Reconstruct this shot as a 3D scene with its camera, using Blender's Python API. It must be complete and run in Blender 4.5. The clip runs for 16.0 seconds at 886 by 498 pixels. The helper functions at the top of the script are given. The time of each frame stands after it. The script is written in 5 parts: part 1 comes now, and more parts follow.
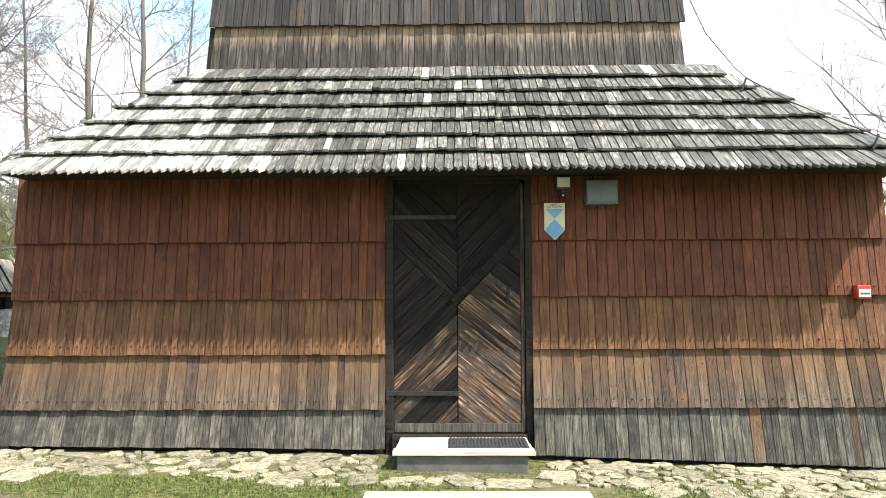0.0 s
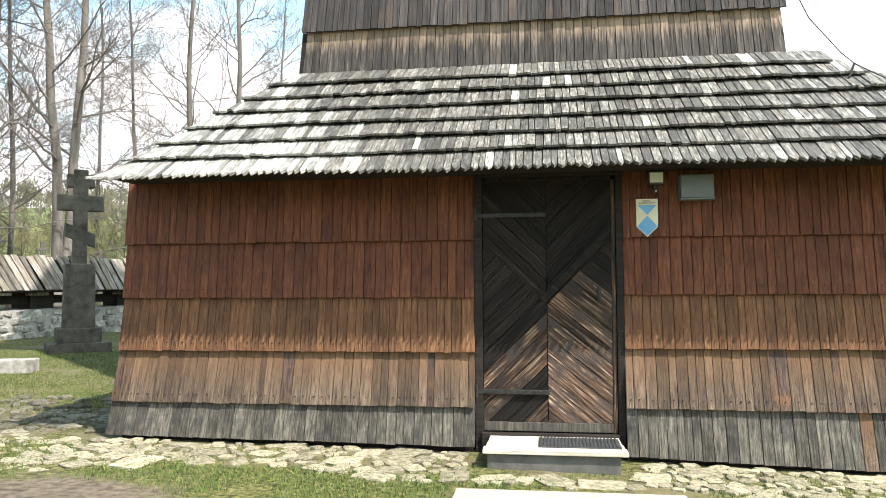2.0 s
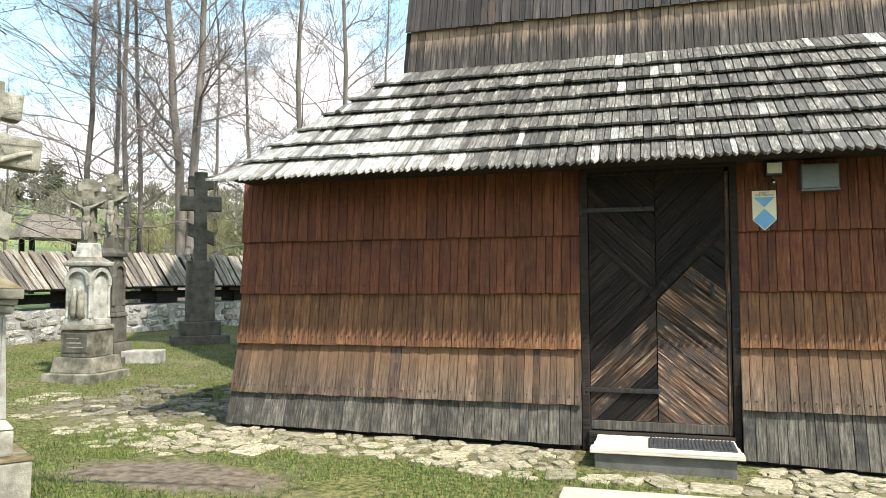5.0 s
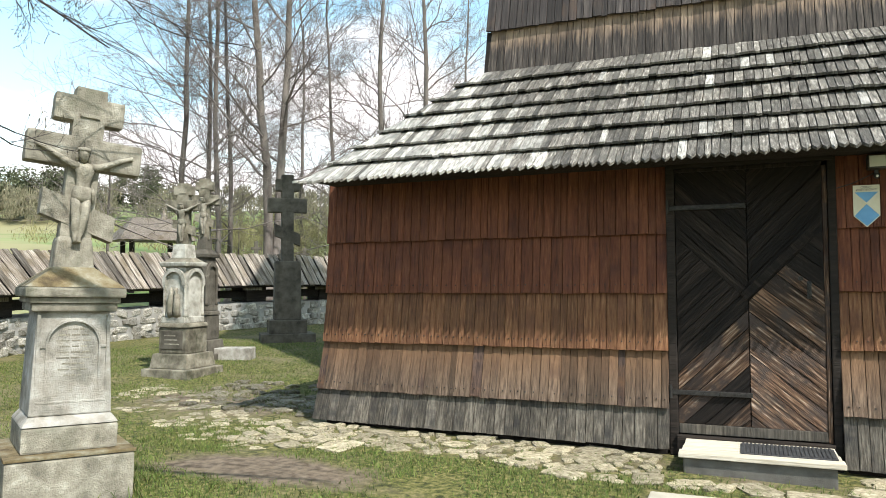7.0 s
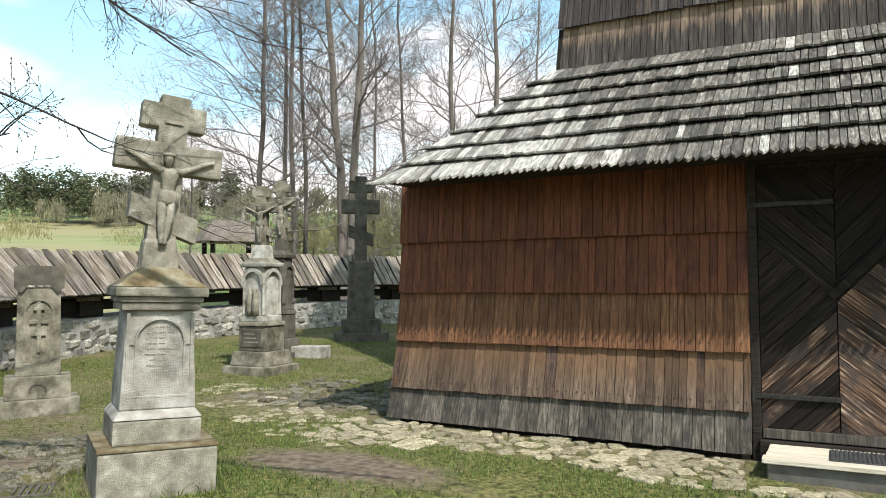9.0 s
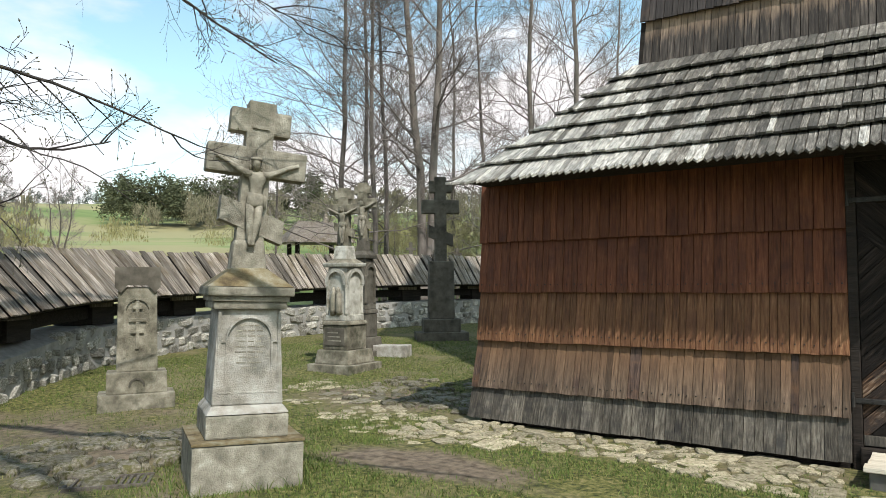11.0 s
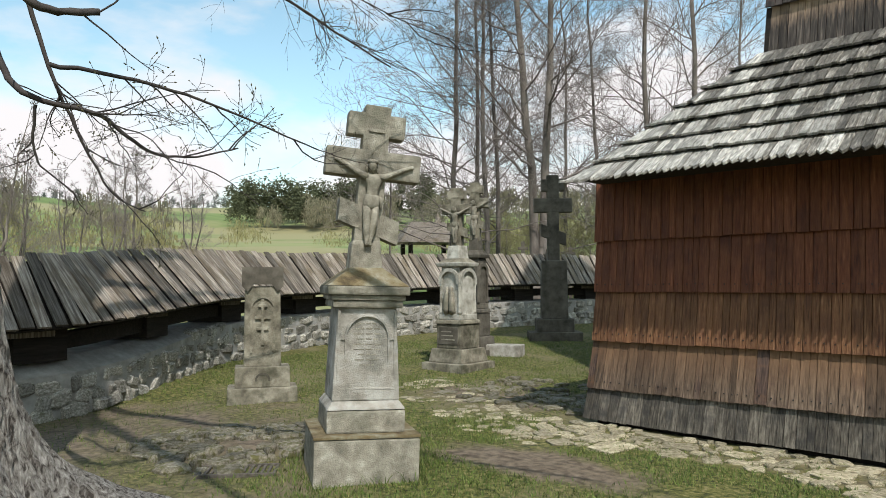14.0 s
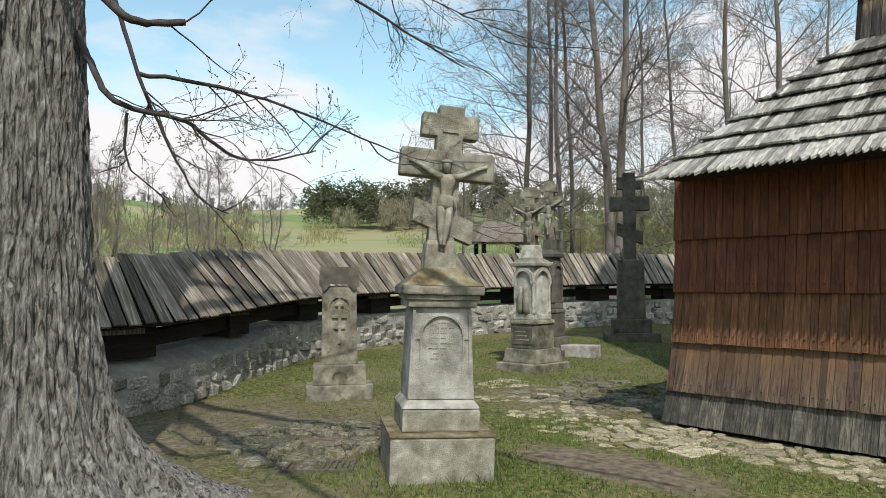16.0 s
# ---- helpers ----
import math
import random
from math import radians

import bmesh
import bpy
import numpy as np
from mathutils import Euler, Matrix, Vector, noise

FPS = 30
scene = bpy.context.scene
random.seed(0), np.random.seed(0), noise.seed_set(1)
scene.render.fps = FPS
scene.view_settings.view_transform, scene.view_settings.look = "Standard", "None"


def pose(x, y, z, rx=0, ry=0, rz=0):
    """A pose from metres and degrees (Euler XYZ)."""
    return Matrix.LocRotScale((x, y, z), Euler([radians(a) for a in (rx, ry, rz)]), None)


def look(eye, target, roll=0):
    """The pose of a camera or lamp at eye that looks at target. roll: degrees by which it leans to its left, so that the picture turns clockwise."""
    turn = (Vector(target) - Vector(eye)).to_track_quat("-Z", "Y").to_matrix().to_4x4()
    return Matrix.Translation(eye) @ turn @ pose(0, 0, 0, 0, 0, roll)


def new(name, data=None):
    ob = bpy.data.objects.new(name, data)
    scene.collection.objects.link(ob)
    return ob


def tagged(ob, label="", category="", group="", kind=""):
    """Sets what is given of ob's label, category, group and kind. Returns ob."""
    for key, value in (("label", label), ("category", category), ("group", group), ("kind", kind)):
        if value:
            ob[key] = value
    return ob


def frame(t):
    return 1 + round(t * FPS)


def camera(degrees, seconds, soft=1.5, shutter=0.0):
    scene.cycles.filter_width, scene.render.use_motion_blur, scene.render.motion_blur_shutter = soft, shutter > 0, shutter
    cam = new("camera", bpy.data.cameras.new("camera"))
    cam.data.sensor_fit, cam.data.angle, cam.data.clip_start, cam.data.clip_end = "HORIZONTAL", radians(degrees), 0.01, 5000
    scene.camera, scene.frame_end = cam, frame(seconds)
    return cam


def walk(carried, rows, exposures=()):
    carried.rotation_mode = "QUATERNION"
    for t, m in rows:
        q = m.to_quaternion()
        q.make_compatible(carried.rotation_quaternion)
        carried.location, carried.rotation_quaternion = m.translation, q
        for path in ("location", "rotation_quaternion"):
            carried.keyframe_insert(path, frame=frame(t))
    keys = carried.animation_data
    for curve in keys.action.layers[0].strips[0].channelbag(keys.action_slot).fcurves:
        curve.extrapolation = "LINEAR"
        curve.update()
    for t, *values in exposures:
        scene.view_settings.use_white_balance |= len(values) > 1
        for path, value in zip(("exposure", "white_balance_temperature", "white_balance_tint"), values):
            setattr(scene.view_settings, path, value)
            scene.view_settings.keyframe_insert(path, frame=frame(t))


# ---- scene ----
cam = camera(62.0, 16.0, soft=0.75)
EYE = 1.5
PATH = [
    (0, 0.000, 0.000, 0.000, 1.06, 3.01, -0.29),
    (0.5, -0.002, -0.001, 0.001, 2.23, 2.98, -0.29),
    (1, -0.005, -0.001, 0.003, 3.79, 2.96, -0.27),
    (1.5, -0.008, -0.002, 0.004, 5.75, 2.89, -0.32),
    (2, -0.012, -0.003, 0.006, 7.84, 2.84, -0.31),
    (2.5, -0.015, -0.004, 0.007, 9.43, 2.76, -0.30),
    (3, -0.016, -0.004, 0.007, 10.48, 2.59, -0.32),
    (3.5, -0.018, -0.005, 0.008, 11.59, 2.56, -0.32),
    (4, -0.020, -0.005, 0.008, 12.97, 2.56, -0.31),
    (6.5, -0.032, -0.008, 0.009, 20.43, 2.56, -0.31),
    (7, -0.034, -0.008, 0.009, 22.08, 2.56, -0.32),
    (7.5, -0.036, -0.009, 0.009, 23.47, 2.57, -0.33),
    (8, -0.038, -0.009, 0.009, 24.91, 2.58, -0.35),
    (8.5, -0.040, -0.010, 0.009, 26.28, 2.58, -0.35),
    (9, -0.041, -0.010, 0.008, 27.62, 2.58, -0.36),
    (11.5, -0.051, -0.014, 0.007, 35.13, 2.60, -0.41),
    (12, -0.053, -0.015, 0.007, 36.32, 2.59, -0.38),
    (12.5, -0.054, -0.016, 0.007, 37.67, 2.60, -0.42),
    (13, -0.056, -0.017, 0.006, 39.35, 2.62, -0.42),
    (13.5, -0.058, -0.018, 0.006, 40.82, 2.61, -0.41),
    (14, -0.060, -0.020, 0.006, 42.43, 2.63, -0.41),
    (14.5, -0.062, -0.021, 0.006, 43.97, 2.62, -0.41),
    (15, -0.063, -0.022, 0.006, 45.45, 2.63, -0.40),
    (15.5, -0.065, -0.024, 0.007, 46.85, 2.63, -0.39),
    (16, -0.066, -0.025, 0.007, 48.11, 2.64, -0.38),
]
walk(cam, [(t, pose(x, y, EYE + z, 90 + pitch, -roll, yaw)) for t, x, y, z, yaw, pitch, roll in PATH], [(0.0, 0.9), (2.0, 0.92), (4.0, 0.84), (7.0, 0.48), (9.0, 0.24), (12.5, -0.1), (16.0, -0.2)])

# ---- world and sun
SUN = Vector((0.66, -0.415, 1.0)).normalized()
world = bpy.data.worlds.new("world")
scene.world = world
world.use_nodes = True
wn, wl = world.node_tree.nodes, world.node_tree.links
sky = wn.new("ShaderNodeTexSky")
sky.sky_type, sky.sun_disc = "NISHITA", False
sky.sun_elevation, sky.sun_rotation = math.asin(SUN.z), math.atan2(SUN.x, SUN.y)
sky_gain = wn.new("ShaderNodeMix")
sky_gain.data_type, sky_gain.blend_type, sky_gain.inputs[0].default_value = "RGBA", "MULTIPLY", 1
sky_gain.inputs[7].default_value = (0.66, 0.71, 0.58, 1)
wl.new(sky.outputs[0], sky_gain.inputs[6])
w_co = wn.new("ShaderNodeTexCoord")
w_map = wn.new("ShaderNodeMapping")
w_map.inputs["Scale"].default_value = (1.0, 1.0, 2.6)
w_map.inputs["Location"].default_value = (0.35, 0.2, 0.1)
w_noise = wn.new("ShaderNodeTexNoise")
w_noise.inputs["Scale"].default_value, w_noise.inputs["Detail"].default_value, w_noise.inputs["Roughness"].default_value = 2.3, 7, 0.52
w_ramp = wn.new("ShaderNodeValToRGB")
w_ramp.color_ramp.elements[0].position, w_ramp.color_ramp.elements[1].position = 0.325, 0.455
w_mix = wn.new("ShaderNodeMix")
w_mix.data_type = "RGBA"
w_mix.inputs[7].default_value = (2.68, 2.6, 2.64, 1)
wl.new(w_co.outputs["Generated"], w_map.inputs[0])
wl.new(w_map.outputs[0], w_noise.inputs["Vector"])
w_sep = wn.new("ShaderNodeSeparateXYZ")
wl.new(w_co.outputs["Generated"], w_sep.inputs[0])
w_thin = wn.new("ShaderNodeMath")
w_thin.operation, w_thin.inputs[1].default_value = "MULTIPLY_ADD", -0.42
wl.new(w_sep.outputs["Z"], w_thin.inputs[0])
wl.new(w_noise.outputs["Fac"], w_thin.inputs[2])
wl.new(w_thin.outputs[0], w_ramp.inputs[0])
wl.new(w_ramp.outputs[0], w_mix.inputs[0])
wl.new(sky_gain.outputs[2], w_mix.inputs[6])
wl.new(w_mix.outputs[2], wn["Background"].inputs[0])
wn["Background"].inputs[1].default_value = 0.42
sun = new("sun", bpy.data.lights.new("sun", "SUN"))
sun.data.energy, sun.data.angle, sun.data.color = 5.0, radians(0.5), (1.0, 0.96, 0.9)
sun.matrix_world = look(SUN * 40, (0, 0, 0))

# ---- materials
def surface(name, stops, scale=(6, 6, 6), rough=0.85, bump=0.3, fine=60.0, vary=0.35, island=False, patch=None, patch_scale=1.5, patch_at=(0.5, 0.62), metal=0.0, detail=6, warp=0.0, world_space=False, top=None):
    """Two-scale noise colour with per-piece variation, optional patches of another colour, and fine relief."""
    m = bpy.data.materials.new(name)
    m.use_nodes = True
    n, l = m.node_tree.nodes, m.node_tree.links
    p = n["Principled BSDF"]
    co = n.new("ShaderNodeTexCoord")
    if world_space:
        src = n.new("ShaderNodeNewGeometry").outputs["Position"]
    else:
        src = co.outputs["Object"]
    if island:
        rnd = n.new("ShaderNodeNewGeometry").outputs["Random Per Island"]
    else:
        rnd = n.new("ShaderNodeObjectInfo").outputs["Random"]
    off = n.new("ShaderNodeVectorMath")
    off.operation = "MULTIPLY_ADD"
    comb = n.new("ShaderNodeCombineXYZ")
    for k in range(3):
        l.new(rnd, comb.inputs[k])
    l.new(comb.outputs[0], off.inputs[0])
    off.inputs[1].default_value = (0, 0, 0) if world_space and not island else (37.0, 23.0, 51.0)
    l.new(src, off.inputs[2])
    mp = n.new("ShaderNodeMapping")
    mp.inputs["Scale"].default_value = scale
    l.new(off.outputs[0], mp.inputs[0])
    nz = n.new("ShaderNodeTexNoise")
    nz.inputs["Scale"].default_value, nz.inputs["Detail"].default_value, nz.inputs["Roughness"].default_value = 1.0, detail, 0.62
    nz.inputs["Distortion"].default_value = warp
    l.new(mp.outputs[0], nz.inputs["Vector"])
    rp = n.new("ShaderNodeValToRGB")
    els = rp.color_ramp.elements
    while len(els) < len(stops):
        els.new(0.5)
    for e, (at, c) in zip(els, stops):
        e.position, e.color = at, (*c, 1)
    l.new(nz.outputs["Fac"], rp.inputs[0])
    col = rp.outputs[0]
    if patch:
        pn = n.new("ShaderNodeTexNoise")
        pn.inputs["Scale"].default_value, pn.inputs["Detail"].default_value, pn.inputs["Roughness"].default_value = patch_scale, 5, 0.6
        l.new(off.outputs[0], pn.inputs["Vector"])
        pr = n.new("ShaderNodeMapRange")
        pr.inputs[1].default_value, pr.inputs[2].default_value = patch_at
        l.new(pn.outputs["Fac"], pr.inputs[0])
        mx = n.new("ShaderNodeMix")
        mx.data_type = "RGBA"
        l.new(pr.outputs[0], mx.inputs[0])
        l.new(col, mx.inputs[6])
        mx.inputs[7].default_value = (*patch, 1)
        col = mx.outputs[2]
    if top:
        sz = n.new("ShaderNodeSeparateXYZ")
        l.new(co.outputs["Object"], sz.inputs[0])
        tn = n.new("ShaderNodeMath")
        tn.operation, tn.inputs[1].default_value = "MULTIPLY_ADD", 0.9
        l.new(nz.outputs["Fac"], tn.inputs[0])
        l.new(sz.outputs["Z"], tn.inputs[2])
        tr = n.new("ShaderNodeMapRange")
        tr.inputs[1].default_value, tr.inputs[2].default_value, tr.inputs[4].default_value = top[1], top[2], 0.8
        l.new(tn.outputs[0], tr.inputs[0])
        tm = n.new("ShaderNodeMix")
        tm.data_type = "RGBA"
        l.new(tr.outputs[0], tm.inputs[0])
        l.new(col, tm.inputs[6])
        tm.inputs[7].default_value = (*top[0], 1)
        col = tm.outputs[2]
    if vary:
        hv = n.new("ShaderNodeHueSaturation")
        mr = n.new("ShaderNodeMapRange")
        mr.inputs[3].default_value, mr.inputs[4].default_value = 1 - vary, 1 + vary
        l.new(rnd, mr.inputs[0])
        l.new(mr.outputs[0], hv.inputs["Value"])
        l.new(col, hv.inputs["Color"])
        col = hv.outputs[0]
    l.new(col, p.inputs["Base Color"])
    p.inputs["Roughness"].default_value, p.inputs["Metallic"].default_value = rough, metal
    if rough > 0.6:
        p.inputs["Specular IOR Level"].default_value = 0.3
    if bump:
        fn = n.new("ShaderNodeTexNoise")
        fn.inputs["Scale"].default_value, fn.inputs["Detail"].default_value = fine / max(scale), 4
        l.new(mp.outputs[0], fn.inputs["Vector"])
        ad = n.new("ShaderNodeMath")
        l.new(fn.outputs["Fac"], ad.inputs[0])
        l.new(nz.outputs["Fac"], ad.inputs[1])
        bp = n.new("ShaderNodeBump")
        bp.inputs["Strength"].default_value, bp.inputs["Distance"].default_value = bump, 0.02
        l.new(ad.outputs[0], bp.inputs["Height"])
        l.new(bp.outputs[0], p.inputs["Normal"])
    return m


GRAIN = (60, 60, 3.0)
brown_board = surface("brown_board", [(0.3, (0.06, 0.017, 0.009)), (0.45, (0.13, 0.042, 0.02)), (0.57, (0.17, 0.06, 0.028)), (0.75, (0.27, 0.115, 0.06))], GRAIN, 0.7, 0.55, 260, 0.2, patch=(0.07, 0.024, 0.016), patch_scale=1.6, patch_at=(0.5, 0.75))
mid_board = surface("mid_board", [(0.3, (0.06, 0.023, 0.011)), (0.45, (0.145, 0.063, 0.029)), (0.57, (0.192, 0.092, 0.043)), (0.75, (0.3, 0.165, 0.088))], GRAIN, 0.7, 0.55, 260, 0.22, patch=(0.1, 0.042, 0.024), patch_scale=1.8, patch_at=(0.5, 0.75))
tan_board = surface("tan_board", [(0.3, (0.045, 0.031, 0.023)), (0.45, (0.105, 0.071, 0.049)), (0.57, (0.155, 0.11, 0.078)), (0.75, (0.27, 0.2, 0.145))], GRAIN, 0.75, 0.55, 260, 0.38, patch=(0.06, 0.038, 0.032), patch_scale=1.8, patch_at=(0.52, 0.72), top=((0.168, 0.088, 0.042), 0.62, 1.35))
stained_board = surface("stained_board", [(0.3, (0.028, 0.019, 0.016)), (0.5, (0.08, 0.05, 0.04)), (0.7, (0.17, 0.11, 0.078))], GRAIN, 0.75, 0.55, 260, 0.3, patch=(0.18, 0.098, 0.052), patch_scale=3.0, patch_at=(0.47, 0.72))
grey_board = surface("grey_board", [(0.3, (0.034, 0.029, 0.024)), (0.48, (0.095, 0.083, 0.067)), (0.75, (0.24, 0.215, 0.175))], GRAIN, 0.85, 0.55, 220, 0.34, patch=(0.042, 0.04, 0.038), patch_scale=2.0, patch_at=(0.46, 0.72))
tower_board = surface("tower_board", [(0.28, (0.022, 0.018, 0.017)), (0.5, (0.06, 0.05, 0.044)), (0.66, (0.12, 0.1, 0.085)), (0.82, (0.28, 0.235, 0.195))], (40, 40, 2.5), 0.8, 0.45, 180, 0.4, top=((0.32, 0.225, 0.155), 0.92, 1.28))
tower_dark = surface("tower_dark", [(0.28, (0.02, 0.017, 0.017)), (0.5, (0.05, 0.042, 0.04)), (0.66, (0.09, 0.075, 0.068)), (0.82, (0.17, 0.14, 0.12))], (40, 40, 2.5), 0.8, 0.45, 180, 0.4, patch=(0.11, 0.07, 0.05), patch_scale=2.0, patch_at=(0.55, 0.75))
SHINGLE = [(0.36, (0.042, 0.037, 0.031)), (0.45, (0.098, 0.088, 0.074)), (0.56, (0.175, 0.16, 0.138)), (0.7, (0.41, 0.385, 0.345))]
PALE_SHINGLE = [(0.34, (0.1, 0.096, 0.085)), (0.43, (0.25, 0.235, 0.21)), (0.54, (0.43, 0.41, 0.37)), (0.7, (0.63, 0.605, 0.56))]
roof_wood = surface("roof_wood", SHINGLE, (60, 60, 4.0), 0.6, 0.5, 170, 0.5, patch=(0.085, 0.08, 0.068), patch_scale=1.8, patch_at=(0.5, 0.66))
roof_pale = surface("roof_pale", PALE_SHINGLE, (60, 60, 4.0), 0.6, 0.5, 170, 0.35, patch=(0.17, 0.165, 0.145), patch_scale=2.5, patch_at=(0.5, 0.68))
roof_wood_joined = surface("roof_wood_joined", SHINGLE, (55, 9, 9), 0.6, 0.5, 170, 0.5, island=True, patch=(0.085, 0.08, 0.068), patch_scale=1.8, patch_at=(0.5, 0.66))
roof_pale_joined = surface("roof_pale_joined", PALE_SHINGLE, (55, 9, 9), 0.6, 0.5, 170, 0.35, island=True, patch=(0.17, 0.165, 0.145), patch_scale=2.5, patch_at=(0.5, 0.68))
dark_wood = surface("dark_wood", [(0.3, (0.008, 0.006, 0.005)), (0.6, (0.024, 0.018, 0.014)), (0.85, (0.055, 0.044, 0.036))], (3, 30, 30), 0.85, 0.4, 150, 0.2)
door_dark = surface("door_dark", [(0.36, (0.006, 0.004, 0.003)), (0.52, (0.013, 0.009, 0.007)), (0.7, (0.036, 0.026, 0.02))], (50, 30, 3), 0.85, 0.6, 190, 0.4)
door_brown = surface("door_brown", [(0.36, (0.014, 0.008, 0.005)), (0.48, (0.07, 0.038, 0.022)), (0.57, (0.17, 0.1, 0.062)), (0.69, (0.42, 0.33, 0.26))], (55, 30, 3), 0.75, 0.7, 190, 0.5, patch=(0.05, 0.036, 0.03), patch_scale=5, patch_at=(0.46, 0.6))
rusty_iron = surface("rusty_iron", [(0.3, (0.05, 0.042, 0.034)), (0.7, (0.13, 0.112, 0.095))], (30, 30, 30), 0.8, 0.4, 150, 0.1)
iron = surface("iron", [(0.3, (0.02, 0.02, 0.02)), (0.7, (0.06, 0.055, 0.05))], (30, 30, 30), 0.55, 0.3, 200, 0.1, metal=0.7)
pale_plank = surface("pale_plank", [(0.3, (0.42, 0.36, 0.27)), (0.6, (0.62, 0.56, 0.46)), (0.85, (0.75, 0.7, 0.62))], (3, 40, 40), 0.7, 0.3, 150, 0.1)
concrete = surface("concrete", [(0.3, (0.075, 0.07, 0.062)), (0.7, (0.15, 0.142, 0.128))], (7, 7, 7), 0.9, 0.3, 120, 0.0)
sandstone = surface("sandstone", [(0.25, (0.1, 0.092, 0.075)), (0.42, (0.19, 0.172, 0.135)), (0.58, (0.29, 0.268, 0.215)), (0.75, (0.44, 0.415, 0.35))], (9, 9, 9), 0.9, 0.5, 110, 0.1, patch=(0.14, 0.135, 0.1), patch_scale=3.5, patch_at=(0.52, 0.7), world_space=True)
pale_stone = surface("pale_stone", [(0.25, (0.15, 0.136, 0.113)), (0.45, (0.29, 0.268, 0.23)), (0.7, (0.44, 0.425, 0.39))], (8, 8, 8), 0.9, 0.45, 120, 0.05, patch=(0.13, 0.125, 0.105), patch_scale=5, patch_at=(0.5, 0.72), world_space=True)
lime_stone = surface("lime_stone", [(0.3, (0.2, 0.188, 0.155)), (0.46, (0.34, 0.325, 0.28)), (0.68, (0.52, 0.505, 0.45))], (7, 7, 7), 0.9, 0.4, 120, 0.05, patch=(0.15, 0.14, 0.11), patch_scale=5, patch_at=(0.54, 0.7), world_space=True)
old_stone = surface("old_stone", [(0.3, (0.07, 0.062, 0.045)), (0.5, (0.19, 0.172, 0.13)), (0.7, (0.34, 0.315, 0.25))], (6, 6, 6), 0.92, 0.5, 110, 0.1, patch=(0.07, 0.068, 0.045), patch_scale=4, patch_at=(0.52, 0.7), world_space=True)
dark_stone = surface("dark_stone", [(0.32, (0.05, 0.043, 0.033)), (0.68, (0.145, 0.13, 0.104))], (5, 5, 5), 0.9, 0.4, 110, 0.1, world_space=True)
ochre_moss = surface("ochre_moss", [(0.32, (0.075, 0.055, 0.03)), (0.46, (0.15, 0.115, 0.06)), (0.58, (0.2, 0.175, 0.115)), (0.7, (0.3, 0.28, 0.22))], (7, 7, 7), 0.95, 0.4, 90, 0.0, world_space=True)
flagstone = surface("flagstone", [(0.28, (0.125, 0.103, 0.065)), (0.48, (0.29, 0.25, 0.17)), (0.72, (0.49, 0.44, 0.32))], (6, 6, 6), 0.9, 0.4, 110, 0.3, patch=(0.12, 0.125, 0.045), patch_scale=5.0, patch_at=(0.54, 0.66))
RUBBLE = [(0.3, (0.12, 0.11, 0.09)), (0.5, (0.29, 0.272, 0.235)), (0.7, (0.52, 0.5, 0.45))]
wall_stone = surface("wall_stone", RUBBLE, (9, 9, 9), 0.9, 0.5, 110, 0.4, patch=(0.13, 0.13, 0.09), patch_scale=5, patch_at=(0.54, 0.7))
mossy_stone = surface("mossy_stone", [(0.3, (0.09, 0.08, 0.06)), (0.55, (0.19, 0.17, 0.13)), (0.8, (0.33, 0.31, 0.255))], (7, 7, 7), 0.95, 0.5, 100, 0.35, patch=(0.085, 0.08, 0.032), patch_scale=4.0, patch_at=(0.48, 0.6))
mortar = surface("mortar", [(0.3, (0.2, 0.192, 0.175)), (0.7, (0.38, 0.367, 0.34))], (6, 6, 6), 0.95, 0.4, 90, 0.0)
cover_board = surface("cover_board", [(0.3, (0.045, 0.036, 0.028)), (0.46, (0.14, 0.115, 0.092)), (0.6, (0.28, 0.245, 0.205)), (0.78, (0.5, 0.46, 0.4))], (40, 40, 2.4), 0.75, 0.5, 180, 0.6, patch=(0.1, 0.075, 0.045), patch_scale=1.6, patch_at=(0.5, 0.68))
bark = surface("bark", [(0.37, (0.03, 0.025, 0.021)), (0.45, (0.12, 0.107, 0.096)), (0.55, (0.21, 0.197, 0.18)), (0.68, (0.35, 0.335, 0.31))], (36, 36, 10.0), 0.95, 0.8, 210, 0.0, patch=(0.1, 0.082, 0.066), patch_scale=3.0, patch_at=(0.56, 0.8), warp=0.7, detail=9)
twig_bark = surface("twig_bark", [(0.3, (0.025, 0.02, 0.019)), (0.7, (0.075, 0.063, 0.058))], (8, 8, 4), 0.85, 0.0, 60, 0.1)
grey_bark = surface("grey_bark", [(0.35, (0.07, 0.058, 0.05)), (0.65, (0.19, 0.165, 0.145))], (3, 3, 1.2), 0.9, 0.2, 30, 0.25)
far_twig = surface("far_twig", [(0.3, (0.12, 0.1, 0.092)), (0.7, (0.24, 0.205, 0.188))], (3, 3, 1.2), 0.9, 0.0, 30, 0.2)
olive_twig = surface("olive_twig", [(0.3, (0.14, 0.125, 0.065)), (0.7, (0.26, 0.24, 0.125))], (3, 3, 1.2), 0.9, 0.0, 30, 0.3)
bud_green = surface("bud_green", [(0.3, (0.06, 0.05, 0.025)), (0.7, (0.12, 0.115, 0.04))], (30, 30, 30), 0.6, 0.0, 60, 0.3)

# ---- building blocks
def ob_of(name, bm, material, parent=None, label=""):
    me = bpy.data.meshes.new(name)
    bm.to_mesh(me)
    bm.free()
    me.materials.append(material)
    o = new(name, me)
    o.parent = parent
    if label:
        o["label"] = label
    return o


def part(name, bm, material, parent, label=""):
    """Link a bmesh as one mesh object under a thing or part."""
    return ob_of(name, bm, material, parent, label)


